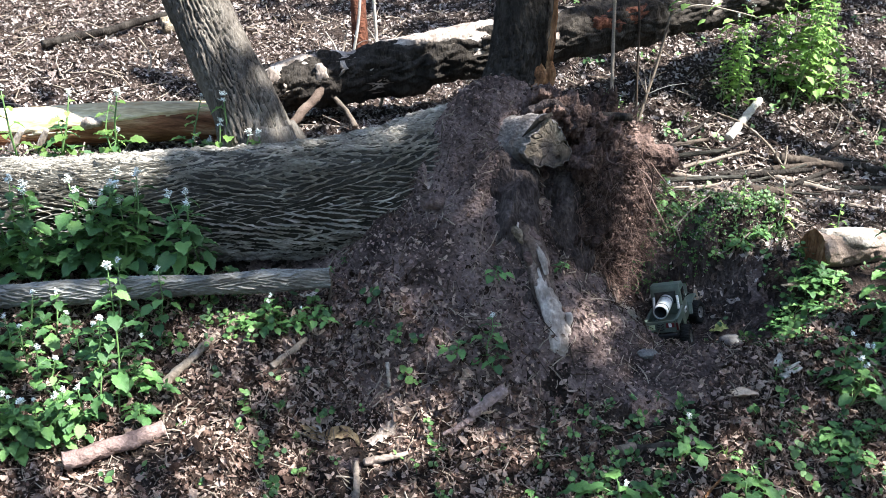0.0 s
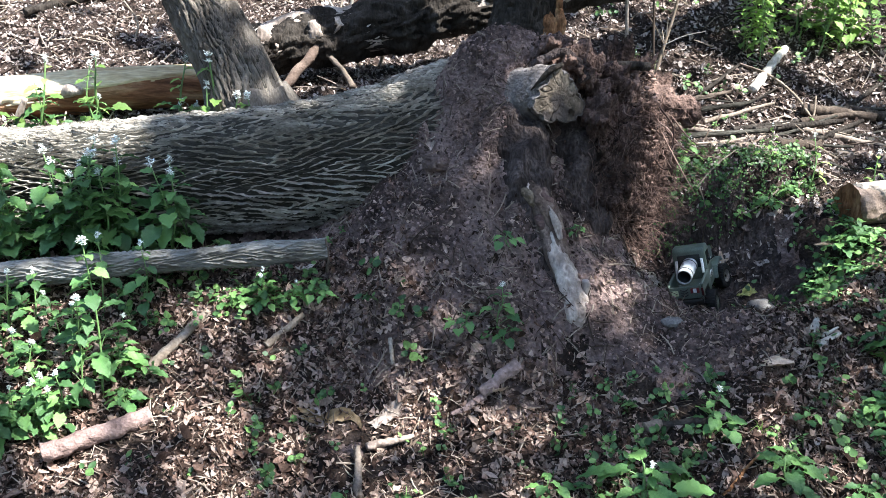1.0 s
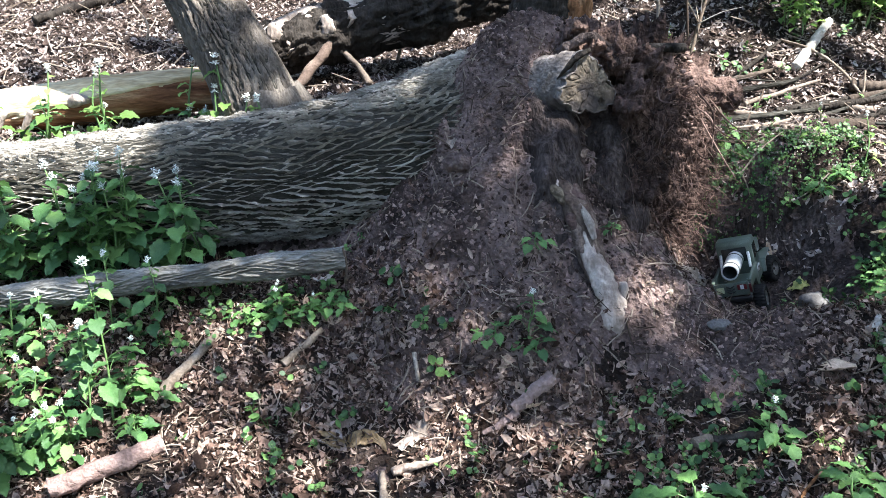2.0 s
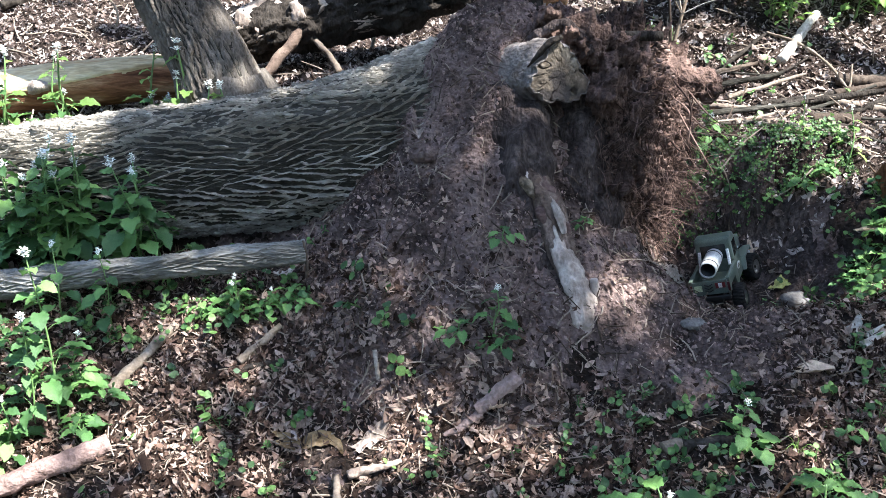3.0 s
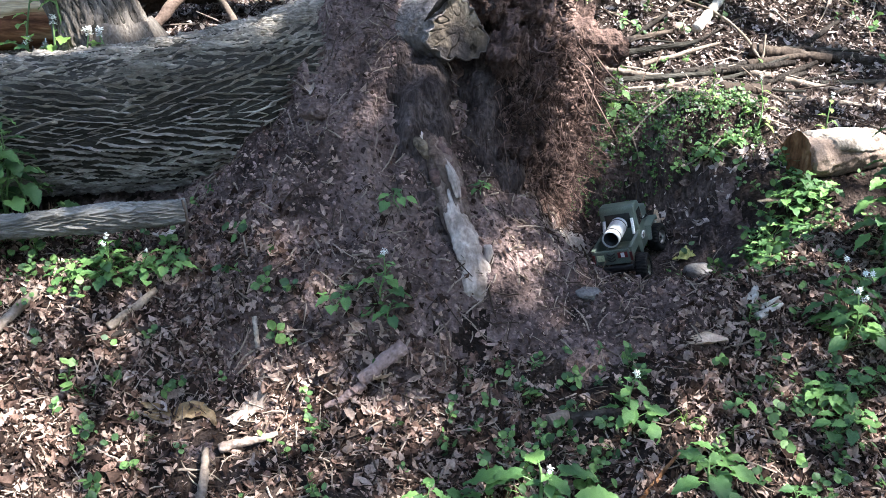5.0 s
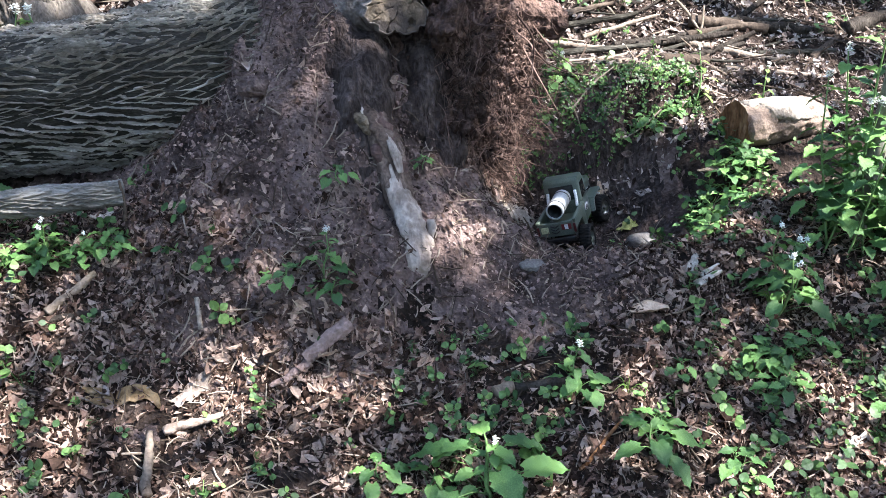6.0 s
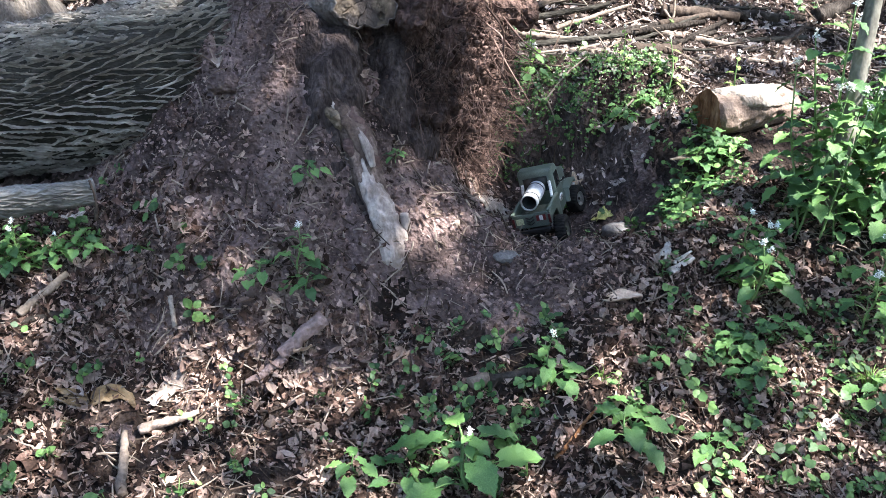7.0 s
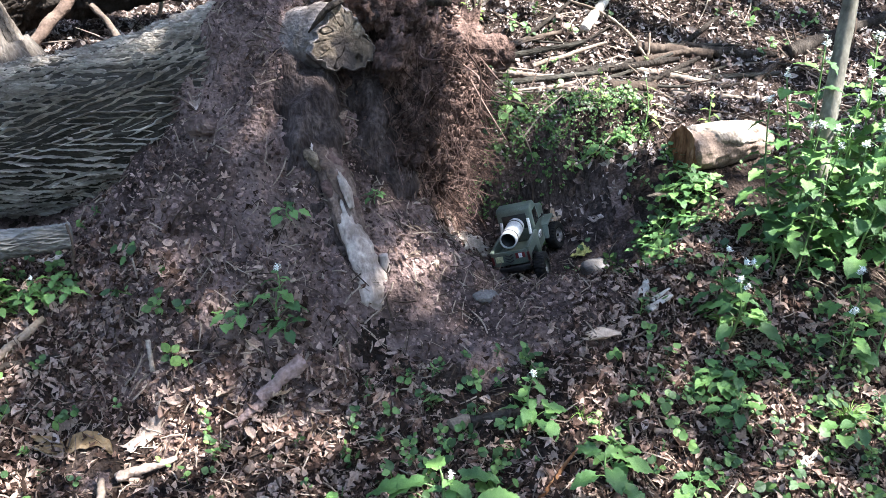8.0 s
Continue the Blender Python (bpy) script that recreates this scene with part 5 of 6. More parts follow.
def mustard(height, leaves, leaf_size, seed, flower=True, meshes=LEAF_MESHES, label="tall leafy green garlic mustard plant with toothed leaves"):
    """A plant at the origin: stem, leaves on stalks, white flower head."""
    rng = random.Random(seed)
    plant = base_of("mustard_plant", (0, 0, 0), label, "plant", "garlic mustard plants")
    lean = np.array([rng.uniform(-0.14, 0.14), rng.uniform(-0.1, 0.1), 1.0])
    stem = [lean * height * q + (0.01 * math.sin(5 * q + seed), 0.01 * math.cos(4 * q), 0) for q in (-0.05, 0.3, 0.6, 1.0)]
    stalks = [tube(stem, (0.0035, 0.003, 0.0024, 0.0015), 14, 6)]
    for k in range(leaves):
        q = (k + 0.6) / leaves
        low = 1 - q
        a = k * 2.4 + rng.uniform(-0.5, 0.5)
        p = np.array(curve_points(stem, 30)[int(29 * min(1, 0.08 + 0.9 * q))])
        s = leaf_size * (0.55 + 0.55 * low**0.7) * rng.uniform(0.8, 1.15)
        reach = s * (0.35 + 0.9 * low)
        d = np.array([math.cos(a), math.sin(a), 0.55])
        tip = p + d * reach
        stalks.append(tube([p, p + d * reach * 0.5 + (0, 0, 0.1 * reach), tip], (0.0012, 0.001, 0.0008), 6, 4))
        ob = part("leaf", meshes[rng.randrange(4)], None, plant)
        ob.matrix_basis = Matrix.Translation(tip) @ Euler((rng.uniform(-0.35, 0.35), rng.uniform(-0.25, 0.5), a + rng.uniform(-0.4, 0.4))).to_matrix().to_4x4() @ Matrix.Diagonal((s, s * rng.uniform(0.85, 1.1), s, 1))
    part("stem", join_geo(stalks), STEM, plant)
    if flower:
        ob = part("flower", flower_head(rng, 0.022 * rng.uniform(0.8, 1.2)), PETAL, plant, "small white flower head", smooth=False)
        ob.location = stem[-1]
    return plant


KINDS = {
    "tall": [mustard(0.3, 17, 0.06, k) for k in (1, 2, 3)],
    "high": [mustard(0.4, 17, 0.052, k, True) for k in (21, 22, 23)],
    "mid": [mustard(0.17, 12, 0.05, k) for k in (4, 5)],
    "low": [mustard(0.07, 8, 0.055, k, False, LEAF_MESHES, "low rosette of rounded green garlic mustard leaves") for k in (6, 7)],
    "thin": [mustard(0.2, 9, 0.035, k, True, SUN_GREEN_MESHES) for k in (8, 9)],
}
KINDS["spire"] = [mustard(0.56, 34, 0.042, k, True, SUN_GREEN_MESHES) for k in (31, 32, 33)]
used = set()


def plant_at(kind, x, y, scale=1.0, seed=0):
    rng = random.Random(seed * 31 + int(x * 977) + int(y * 577))
    proto = rng.choice(KINDS[kind])
    p = on_ground(x, y)
    m = pose(*p, rng.uniform(-6, 6), rng.uniform(-6, 6), rng.uniform(0, 360))
    s = scale * rng.uniform(0.88, 1.12)
    if proto.name in used:
        ob = copy_thing(proto, m)
    else:
        used.add(proto.name)
        ob = proto
        ob.matrix_basis = m
    ob.scale = (s, s, s)
    return ob


def clump(kind, cx, cy, rx, ry, count, scale, seed):
    rng = random.Random(seed)
    for k in range(count):
        a, r = rng.uniform(0, 6.283), math.sqrt(rng.random())
        plant_at(kind, cx + rx * r * math.cos(a), cy + ry * r * math.sin(a), scale, seed + k)


clump("tall", -1.2, 2.29, 0.26, 0.04, 14, 1.08, 1)
clump("tall", -0.89, 2.3, 0.06, 0.03, 3, 1.0, 2)
clump("mid", -1.5, 2.27, 0.15, 0.04, 5, 1.2, 3)
plant_at("high", -0.98, 1.86, 0.95, 41)
plant_at("high", -1.03, 1.83, 0.7, 42)
for x, y, s in ((-0.9, 2.08, 0.7), (-0.94, 1.88, 0.6), (-1.02, 2.06, 0.8), (-1.13, 1.99, 0.6)):
    plant_at("tall", x, y, s, 5)
clump("mid", -1.2, 1.95, 0.16, 0.12, 7, 0.9, 6)
clump("mid", -1.15, 1.72, 0.14, 0.07, 8, 0.8, 7)
clump("low", -1.0, 1.78, 0.22, 0.15, 8, 0.7, 8)
clump("tall", -1.22, 1.72, 0.1, 0.1, 4, 0.7, 33)
clump("mid", -1.42, 1.9, 0.1, 0.15, 5, 1.1, 34)
clump("low", -0.55, 2.1, 0.2, 0.04, 9, 0.6, 9)
clump("mid", -0.52, 2.1, 0.1, 0.03, 3, 0.6, 10)
plant_at("mid", 0.1, 1.9, 0.75, 1)
plant_at("low", 0.0, 1.9, 0.8, 2)
plant_at("low", 0.13, 2.1, 0.6, 3)
plant_at("low", 0.12, 1.88, 0.7, 4)
plant_at("low", 0.35, 2.2, 0.4, 4)
clump("high", 1.5, 2.06, 0.13, 0.11, 8, 0.95, 11)
clump("high", 1.72, 2.03, 0.16, 0.13, 9, 1.0, 12)
clump("high", 1.6, 2.16, 0.16, 0.07, 7, 1.3, 51)
clump("low", 1.3, 2.46, 0.14, 0.06, 9, 0.7, 52)
clump("low", 1.14, 2.28, 0.13, 0.13, 10, 0.5, 53)
clump("mid", 1.2, 1.85, 0.1, 0.07, 5, 0.85, 13)
clump("mid", 1.5, 1.75, 0.18, 0.08, 4, 0.85, 14)
clump("low", 1.2, 2.4, 0.16, 0.1, 12, 0.5, 15)
clump("low", 1.2, 1.62, 0.2, 0.1, 4, 0.7, 16)
plant_at("low", 0.415, 1.42, 1.7, 5)
plant_at("mid", 0.405, 1.42, 0.7, 6)
for x, y, s in ((0.74, 1.46, 1.1), (0.78, 1.5, 0.8), (1.06, 1.57, 0.9), (1.1, 1.6, 0.7), (0.63, 1.63, 0.9), (0.3, 1.46, 0.7), (0.2, 1.5, 0.7), (1.3, 1.5, 0.9), (0.92, 1.42, 0.8), (0.87, 1.66, 0.6)):
    plant_at("low", x, y, s, 7)
plant_at("mid", 0.62, 1.64, 0.7, 8)
plant_at("thin", 0.84, 2.85, 0.95, 9)
plant_at("thin", 0.86, 2.87, 0.75, 10)
plant_at("mid", 0.83, 2.83, 0.85, 45)
plant_at("thin", 1.14, 2.82, 0.65, 11)
plant_at("thin", 1.3, 2.78, 0.9, 12)
plant_at("thin", 1.5, 2.7, 0.9, 13)
clump("low", 1.14, 2.75, 0.12, 0.04, 6, 0.6, 17)
clump("spire", 1.4, 3.66, 0.14, 0.1, 7, 0.8, 18)
clump("spire", 1.72, 3.72, 0.2, 0.1, 16, 1.0, 19)
clump("thin", 0.8, 3.5, 0.08, 0.08, 6, 0.5, 20)
for x, y, s in ((-1.44, 2.8, 1.2), (-1.23, 2.8, 1.35), (-1.28, 2.82, 1.1), (-0.95, 2.78, 1.15), (-0.86, 2.7, 1.5), (-0.8, 2.68, 1.2), (-0.75, 2.66, 1.1), (-0.66, 2.64, 1.2), (-1.6, 2.8, 1.1)):
    plant_at("thin", x, y, s * 1.35, 14)


for x, y, k in ((-1.25, 2.78, 1.2), (-0.97, 2.75, 1.15), (-0.88, 2.72, 1.2), (-0.8, 2.7, 0.9), (-0.62, 2.66, 0.8), (-1.45, 2.8, 1.1)):
    plant_at("mid", x, y, k, 44)


BENT = sapling("bent_twig", (0.83, 3.35, 0.55), (0.925, 3.35, 1.08), 0.007, PALE_STICK, "pale bent twig with yellowish leaves on the back slope", 0.02, 5, 5, "twig")
rng = random.Random(3)
for k in range(9):
    ob = part("leaf", SUN_GREEN_MESHES[k % 4], None, BENT)
    sz = rng.uniform(0.03, 0.055)
    ob.matrix_basis = Matrix.Translation((0.08 + 0.048 * k + rng.uniform(-0.03, 0.03), rng.uniform(-0.03, 0.03), 0.49 + rng.uniform(-0.04, 0.07))) @ Euler((rng.uniform(-0.6, 0.6), rng.uniform(-0.6, 0.6), rng.uniform(0, 6))).to_matrix().to_4x4() @ Matrix.Diagonal((sz, sz, sz, 1))


g = tube([(0.09, 0, 0.5), (0.2, 0.01, 0.545), (0.36, 0.01, 0.53), (0.56, 0.03, 0.49)], (0.004, 0.0035, 0.003, 0.0015), 24, 6, 0.1, 60)
part("twig", g, PALE_STICK, BENT)


# ---- radio-controlled truck ----
def profile_block(points, y0, y1, bevel=0.003, taper=0.0):
    """A side outline (x, z) pushed across from y0 to y1, with rounded edges."""
    bm = bmesh.new()
    a = [bm.verts.new((x, y0, z)) for x, z in points]
    b = [bm.verts.new((x, y1, z)) for x, z in points]
    n = len(points)
    bm.faces.new(a)
    bm.faces.new(b[::-1])
    for i in range(n):
        bm.faces.new((a[i], b[i], b[(i + 1) % n], a[(i + 1) % n]))
    bmesh.ops.recalc_face_normals(bm, faces=bm.faces)
    if bevel:
        bmesh.ops.bevel(bm, geom=list(bm.edges), offset=bevel, segments=2, affect="EDGES", profile=0.6, clamp_overlap=True)
    bmesh.ops.recalc_face_normals(bm, faces=bm.faces)
    return bm


def slab(x0, x1, y0, y1, z0, z1, bevel=0.002):
    return profile_block([(x0, z0), (x1, z0), (x1, z1), (x0, z1)], y0, y1, bevel)


def lathe(outline, segs, axis="y", ripple=None):
    """A ring surface from (radius, offset) pairs turned round an axis."""
    ang = np.linspace(0, 2 * np.pi, segs, endpoint=False)
    r, o = np.array(outline, float).T
    rr = np.repeat(r[:, None], segs, 1)
    if ripple is not None:
        rr = rr + ripple(r[:, None] + 0 * ang[None], o[:, None] + 0 * ang[None], ang[None] + 0 * r[:, None])
    c, s_ = rr * np.cos(ang), rr * np.sin(ang)
    oo = np.repeat(o[:, None], segs, 1)
    p = np.stack([c, oo, s_], -1) if axis == "y" else np.stack([oo, c, s_], -1)
    return p.reshape(-1, 3), grid_faces(len(r), segs, True)


def truck():
    car = base_of("toy_truck", (0, 0, 0), "sage green radio-controlled pickup truck with a grey pipe in the hollow", "toy truck")
    body = part("chassis", slab(-0.05, 0.37, -0.028, 0.028, 0.062, 0.088), BLACK, car)
    for x in (0.0, 0.318):
        part("axle", tube([(x, -0.075, 0.056), (x, 0, 0.056), (x, 0.075, 0.056)], (0.009, 0.009, 0.009), 8, 12), BLACK, body)
        part("differential", tube([(x - 0.018, 0.012, 0.056), (x, 0.012, 0.056), (x + 0.018, 0.012, 0.058)], (0.01, 0.018, 0.01), 10, 12), BLACK, body)
        for y in (-0.05, 0.05):
            coil = lambda s_, a, p: 0.0018 * np.sin(s_ * 900)
            part("shock", tube([(x, y, 0.065), (x + 0.015, y * 0.96, 0.1), (x + 0.03, y * 0.92, 0.14)], (0.005, 0.005, 0.005), 60, 10, offset=coil), CHROME, body, "silver coil spring")
    # bed
    bed = part("bed", slab(-0.076, 0.098, -0.07, 0.07, 0.128, 0.136), PAINT, car)
    side = [(-0.08, 0.173), (0.099, 0.173), (0.099, 0.083), (0.057, 0.083), (0.038, 0.136), (-0.05, 0.136), (-0.062, 0.118), (-0.08, 0.118)]
    for y in (-0.076, 0.068):
        part("side_panel", profile_block(side, y, y + 0.008, 0.0015), PAINT, bed)
        part("rail", slab(-0.083, 0.1, y - 0.003, y + 0.011, 0.17, 0.177, 0.002), PAINT, bed)
        part("tail_lamp", slab(-0.088, -0.079, y - 0.001, y + 0.009, 0.125, 0.16, 0.002), DARK_RED, bed, "red tail lamp")
    gate = part("tailgate", slab(-0.086, -0.079, -0.067, 0.067, 0.116, 0.172, 0.002), PAINT, bed)
    part("sticker", slab(-0.0885, -0.087, 0.03, 0.06, 0.133, 0.158, 0.0005), LIME, gate, "pale green plate")
    for k in range(3):
        z = 0.128 + 0.012 * k
        for sgn in (-1, 1):
            part("sticker", tube([(-0.088, 0.004, z), (-0.088, 0.004 + sgn * 0.016, z + 0.008)], (0.0028, 0.0028), 4, 6, squash=0.9), BLACK, gate, "black chevron stripe")
    part("sticker", slab(-0.0885, -0.087, -0.06, -0.022, 0.14, 0.163, 0.0005), RED, gate, "red and white sticker")
    part("sticker", slab(-0.0895, -0.0888, -0.048, -0.034, 0.142, 0.161, 0.0003), WHITE, gate, "white patch")
    part("rear_bumper", slab(-0.1, -0.088, -0.072, 0.072, 0.094, 0.112, 0.003), BLACK, car)
    # cab
    outline = [(0.098, 0.083), (0.214, 0.083), (0.216, 0.168), (0.208, 0.18), (0.192, 0.262), (0.176, 0.276), (0.118, 0.279), (0.104, 0.268), (0.098, 0.18)]
    cab = part("cab", profile_block(outline, -0.071, 0.071, 0.009), PAINT, car)
    part("rear_window", slab(0.0955, 0.0995, -0.05, 0.05, 0.19, 0.252, 0.003), GLASS, cab, "dark rear window")
    part("windscreen", profile_block([(0.2115, 0.184), (0.2145, 0.185), (0.1985, 0.262), (0.1955, 0.261)], -0.056, 0.056, 0.001), GLASS, cab, "dark windscreen")
    for sgn in (-1, 1):
        y0, y1 = sorted((sgn * 0.0695, sgn * 0.0725))
        part("side_window", profile_block([(0.118, 0.186), (0.192, 0.186), (0.182, 0.246), (0.12, 0.248)], y0, y1, 0.001), GLASS, cab, "dark side window")
        door = part("door", profile_block([(0.114, 0.092), (0.205, 0.092), (0.206, 0.17), (0.196, 0.254), (0.116, 0.256)], *sorted((sgn * 0.067, sgn * 0.0715)), 0.001), PAINT, cab)
        ang = np.linspace(0, 2 * np.pi, 28, endpoint=False)
        oval = profile_block([(0.152 + 0.03 * math.cos(a), 0.136 + 0.014 * math.sin(a)) for a in ang], *sorted((sgn * 0.0712, sgn * 0.073)), 0)
        part("emblem", oval, WHITE, door, "white oval emblem")
        for z in (0.131, 0.136, 0.141):
            part("bar", slab(0.134, 0.17, *sorted((sgn * 0.0725, sgn * 0.0738)), z - 0.0012, z + 0.0012, 0), BLACK, door)
        part("mirror", tube([(0.196, sgn * 0.072, 0.186), (0.2, sgn * 0.082, 0.192), (0.2, sgn * 0.09, 0.2)], (0.0025, 0.003, 0.006), 8, 8), BLACK, cab)
        part("roll_bar", tube([(0.07, sgn * 0.058, 0.172), (0.085, sgn * 0.057, 0.205), (0.094, sgn * 0.055, 0.23)], (0.006, 0.006, 0.006), 8, 10), WHITE, bed, "white roll bar")
    # hood, wings, grille
    hood = part("hood", profile_block([(0.212, 0.118), (0.366, 0.118), (0.372, 0.185), (0.36, 0.2), (0.3, 0.208), (0.212, 0.212)], -0.05, 0.05, 0.01), PAINT, car)
    for a in (0.5, 1.55, 2.6):
        part("star_mark", tube([(0.29 - 0.022 * math.cos(a), -0.022 * math.sin(a), 0.2095), (0.29, 0, 0.211), (0.29 + 0.022 * math.cos(a), 0.022 * math.sin(a), 0.2085)], (0.002, 0.0025, 0.002), 6, 6), BLACK, hood)
    for sgn in (-1, 1):
        for k in range(6):
            y0, y1 = sorted((sgn * 0.0495, sgn * 0.0512))
            part("bar", slab(0.262 + 0.009 * k, 0.268 + 0.009 * k, y0, y1, 0.152, 0.16, 0), WHITE, hood)
        wing = [(0.215, 0.086), (0.228, 0.086), (0.25, 0.128), (0.37, 0.128), (0.382, 0.112), (0.388, 0.116), (0.374, 0.137), (0.246, 0.137)]
        part("wing", profile_block(wing, *sorted((sgn * 0.045, sgn * 0.086)), 0.002), PAINT, car)
    grille = part("grille", slab(0.368, 0.38, -0.046, 0.046, 0.108, 0.192, 0.003), PAINT, car)
    for k in range(8):
        y = -0.022 + 0.0063 * k
        part("slot", slab(0.3795, 0.3812, y - 0.0018, y + 0.0018, 0.125, 0.178, 0), BLACK, grille)
    for y in (-0.036, 0.036):
        part("headlight", tube([(0.376, y, 0.172), (0.384, y, 0.172), (0.387, y, 0.172)], (0.011, 0.011, 0.007), 8, 16), CHROME, grille, "round headlight")
    part("front_bumper", tube([(0.385, -0.075, 0.1), (0.405, -0.05, 0.1), (0.408, 0, 0.1), (0.405, 0.05, 0.1), (0.385, 0.075, 0.1)], (0.006,) * 5, 24, 10), CHROME, car, "dull metal bumper bar")
    part("bull_bar", tube([(0.4, -0.035, 0.1), (0.404, -0.035, 0.15), (0.404, 0, 0.16), (0.404, 0.035, 0.15), (0.4, 0.035, 0.1)], (0.004,) * 5, 24, 8), BLACK, car)
    # pipe in the bed
    pipe = part("pipe", lathe([(0.029, -0.058), (0.033, -0.058), (0.0335, -0.056), (0.0335, 0.108), (0.033, 0.11), (0.029, 0.11), (0.0285, 0.05), (0.0285, -0.05), (0.029, -0.058)], 40, "x"), PIPE_GREY, car, "grey plastic pipe")
    pipe.location = (0, 0, 0.206)
    # added black liner stands in for the shade inside the grey pipe
    part("inside", lathe([(0.0283, -0.05), (0.0279, -0.05), (0.0279, 0.1), (0.001, 0.1)], 40, "x"), BLACK, pipe, "black liner painting the shade inside the pipe")
    for x in (-0.028, 0.07):
        part("strap", lathe([(0.0338, x - 0.003), (0.0352, x - 0.003), (0.0352, x + 0.003), (0.0338, x + 0.003), (0.0338, x - 0.003)], 40, "x"), BLACK, pipe, "black strap")
    # wheels
    tyre_outline = [(0.03, -0.02), (0.036, -0.0225), (0.046, -0.023), (0.053, -0.021), (0.056, -0.014), (0.0565, 0), (0.056, 0.014), (0.053, 0.021), (0.046, 0.023), (0.036, 0.0225), (0.03, 0.02)]
    lugs = lambda r, o, a: np.where(r > 0.052, 0.0022 * np.sign(np.sin(26 * a + 2.4 * np.sign(o) * (np.abs(o) > 0.004) + 90 * o)), 0)
    tyre = mesh_of("tyre", *lathe(tyre_outline, 156, ripple=lugs), RUBBER)
    rim = mesh_of("rim", *lathe([(0.004, -0.012), (0.018, -0.012), (0.02, -0.006), (0.026, -0.008), (0.031, -0.02), (0.032, 0.0), (0.031, 0.02), (0.026, 0.008), (0.02, 0.006), (0.018, 0.012), (0.004, 0.012)], 40, ripple=lambda r, o, a: np.where((r > 0.019) & (r < 0.027), 0.002 * np.cos(6 * a), 0)), CHROME)
    hub = mesh_of("hub", *lathe([(0.0005, -0.016), (0.006, -0.016), (0.007, 0), (0.006, 0.016), (0.0005, 0.016)], 14), BLACK)
    for x, steer, dz in ((0.0, 0, 0.0), (0.318, -14, 0.0)):
        for y in (-0.086, 0.086):
            wheel = part("wheel", tyre, None, car)
            wheel.matrix_basis = pose(x, y, 0.056 + dz, 0, 0, steer)
            part("rim", rim, None, wheel, "dull silver rim")
            part("hub", hub, None, wheel)
    return car


TRUCK = truck()
TRUCK.matrix_basis = pose(0.825, 2.44, -0.082, 0, 0, 65) @ pose(0, 0, 0, -18, -2, 0)
TRUCK.scale = (0.77, 0.77, 0.77)


# ---- unseen trees added to shade the place, leaves set along the sun's line ----
LIT_SPOTS = (
    # x, y, half widths: spots kept clear of added leaves to be sunlit
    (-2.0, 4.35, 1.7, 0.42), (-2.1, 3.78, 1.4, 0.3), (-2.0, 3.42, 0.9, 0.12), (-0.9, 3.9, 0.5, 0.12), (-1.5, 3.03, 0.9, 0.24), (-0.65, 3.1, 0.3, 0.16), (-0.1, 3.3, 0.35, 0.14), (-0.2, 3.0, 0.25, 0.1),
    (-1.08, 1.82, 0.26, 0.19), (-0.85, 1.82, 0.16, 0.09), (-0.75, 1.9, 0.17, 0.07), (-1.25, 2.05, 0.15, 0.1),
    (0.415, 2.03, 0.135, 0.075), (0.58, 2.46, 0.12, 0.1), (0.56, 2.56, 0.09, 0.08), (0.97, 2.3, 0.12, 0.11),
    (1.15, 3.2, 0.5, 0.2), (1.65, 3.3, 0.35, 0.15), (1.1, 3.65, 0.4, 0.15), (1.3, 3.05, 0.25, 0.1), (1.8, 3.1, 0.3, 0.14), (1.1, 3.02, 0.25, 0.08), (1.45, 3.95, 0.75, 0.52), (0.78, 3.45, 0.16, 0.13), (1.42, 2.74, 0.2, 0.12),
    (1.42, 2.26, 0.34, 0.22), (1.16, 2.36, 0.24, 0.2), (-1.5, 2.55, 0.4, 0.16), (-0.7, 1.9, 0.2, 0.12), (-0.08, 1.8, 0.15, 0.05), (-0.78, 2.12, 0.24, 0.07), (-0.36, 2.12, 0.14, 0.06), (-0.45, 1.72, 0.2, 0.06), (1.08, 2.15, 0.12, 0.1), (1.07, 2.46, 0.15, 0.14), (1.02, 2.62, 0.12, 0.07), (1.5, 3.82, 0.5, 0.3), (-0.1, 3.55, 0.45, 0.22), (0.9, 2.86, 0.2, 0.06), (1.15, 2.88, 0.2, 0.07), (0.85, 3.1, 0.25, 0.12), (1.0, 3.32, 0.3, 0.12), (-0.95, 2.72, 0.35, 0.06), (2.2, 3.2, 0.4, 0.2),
)


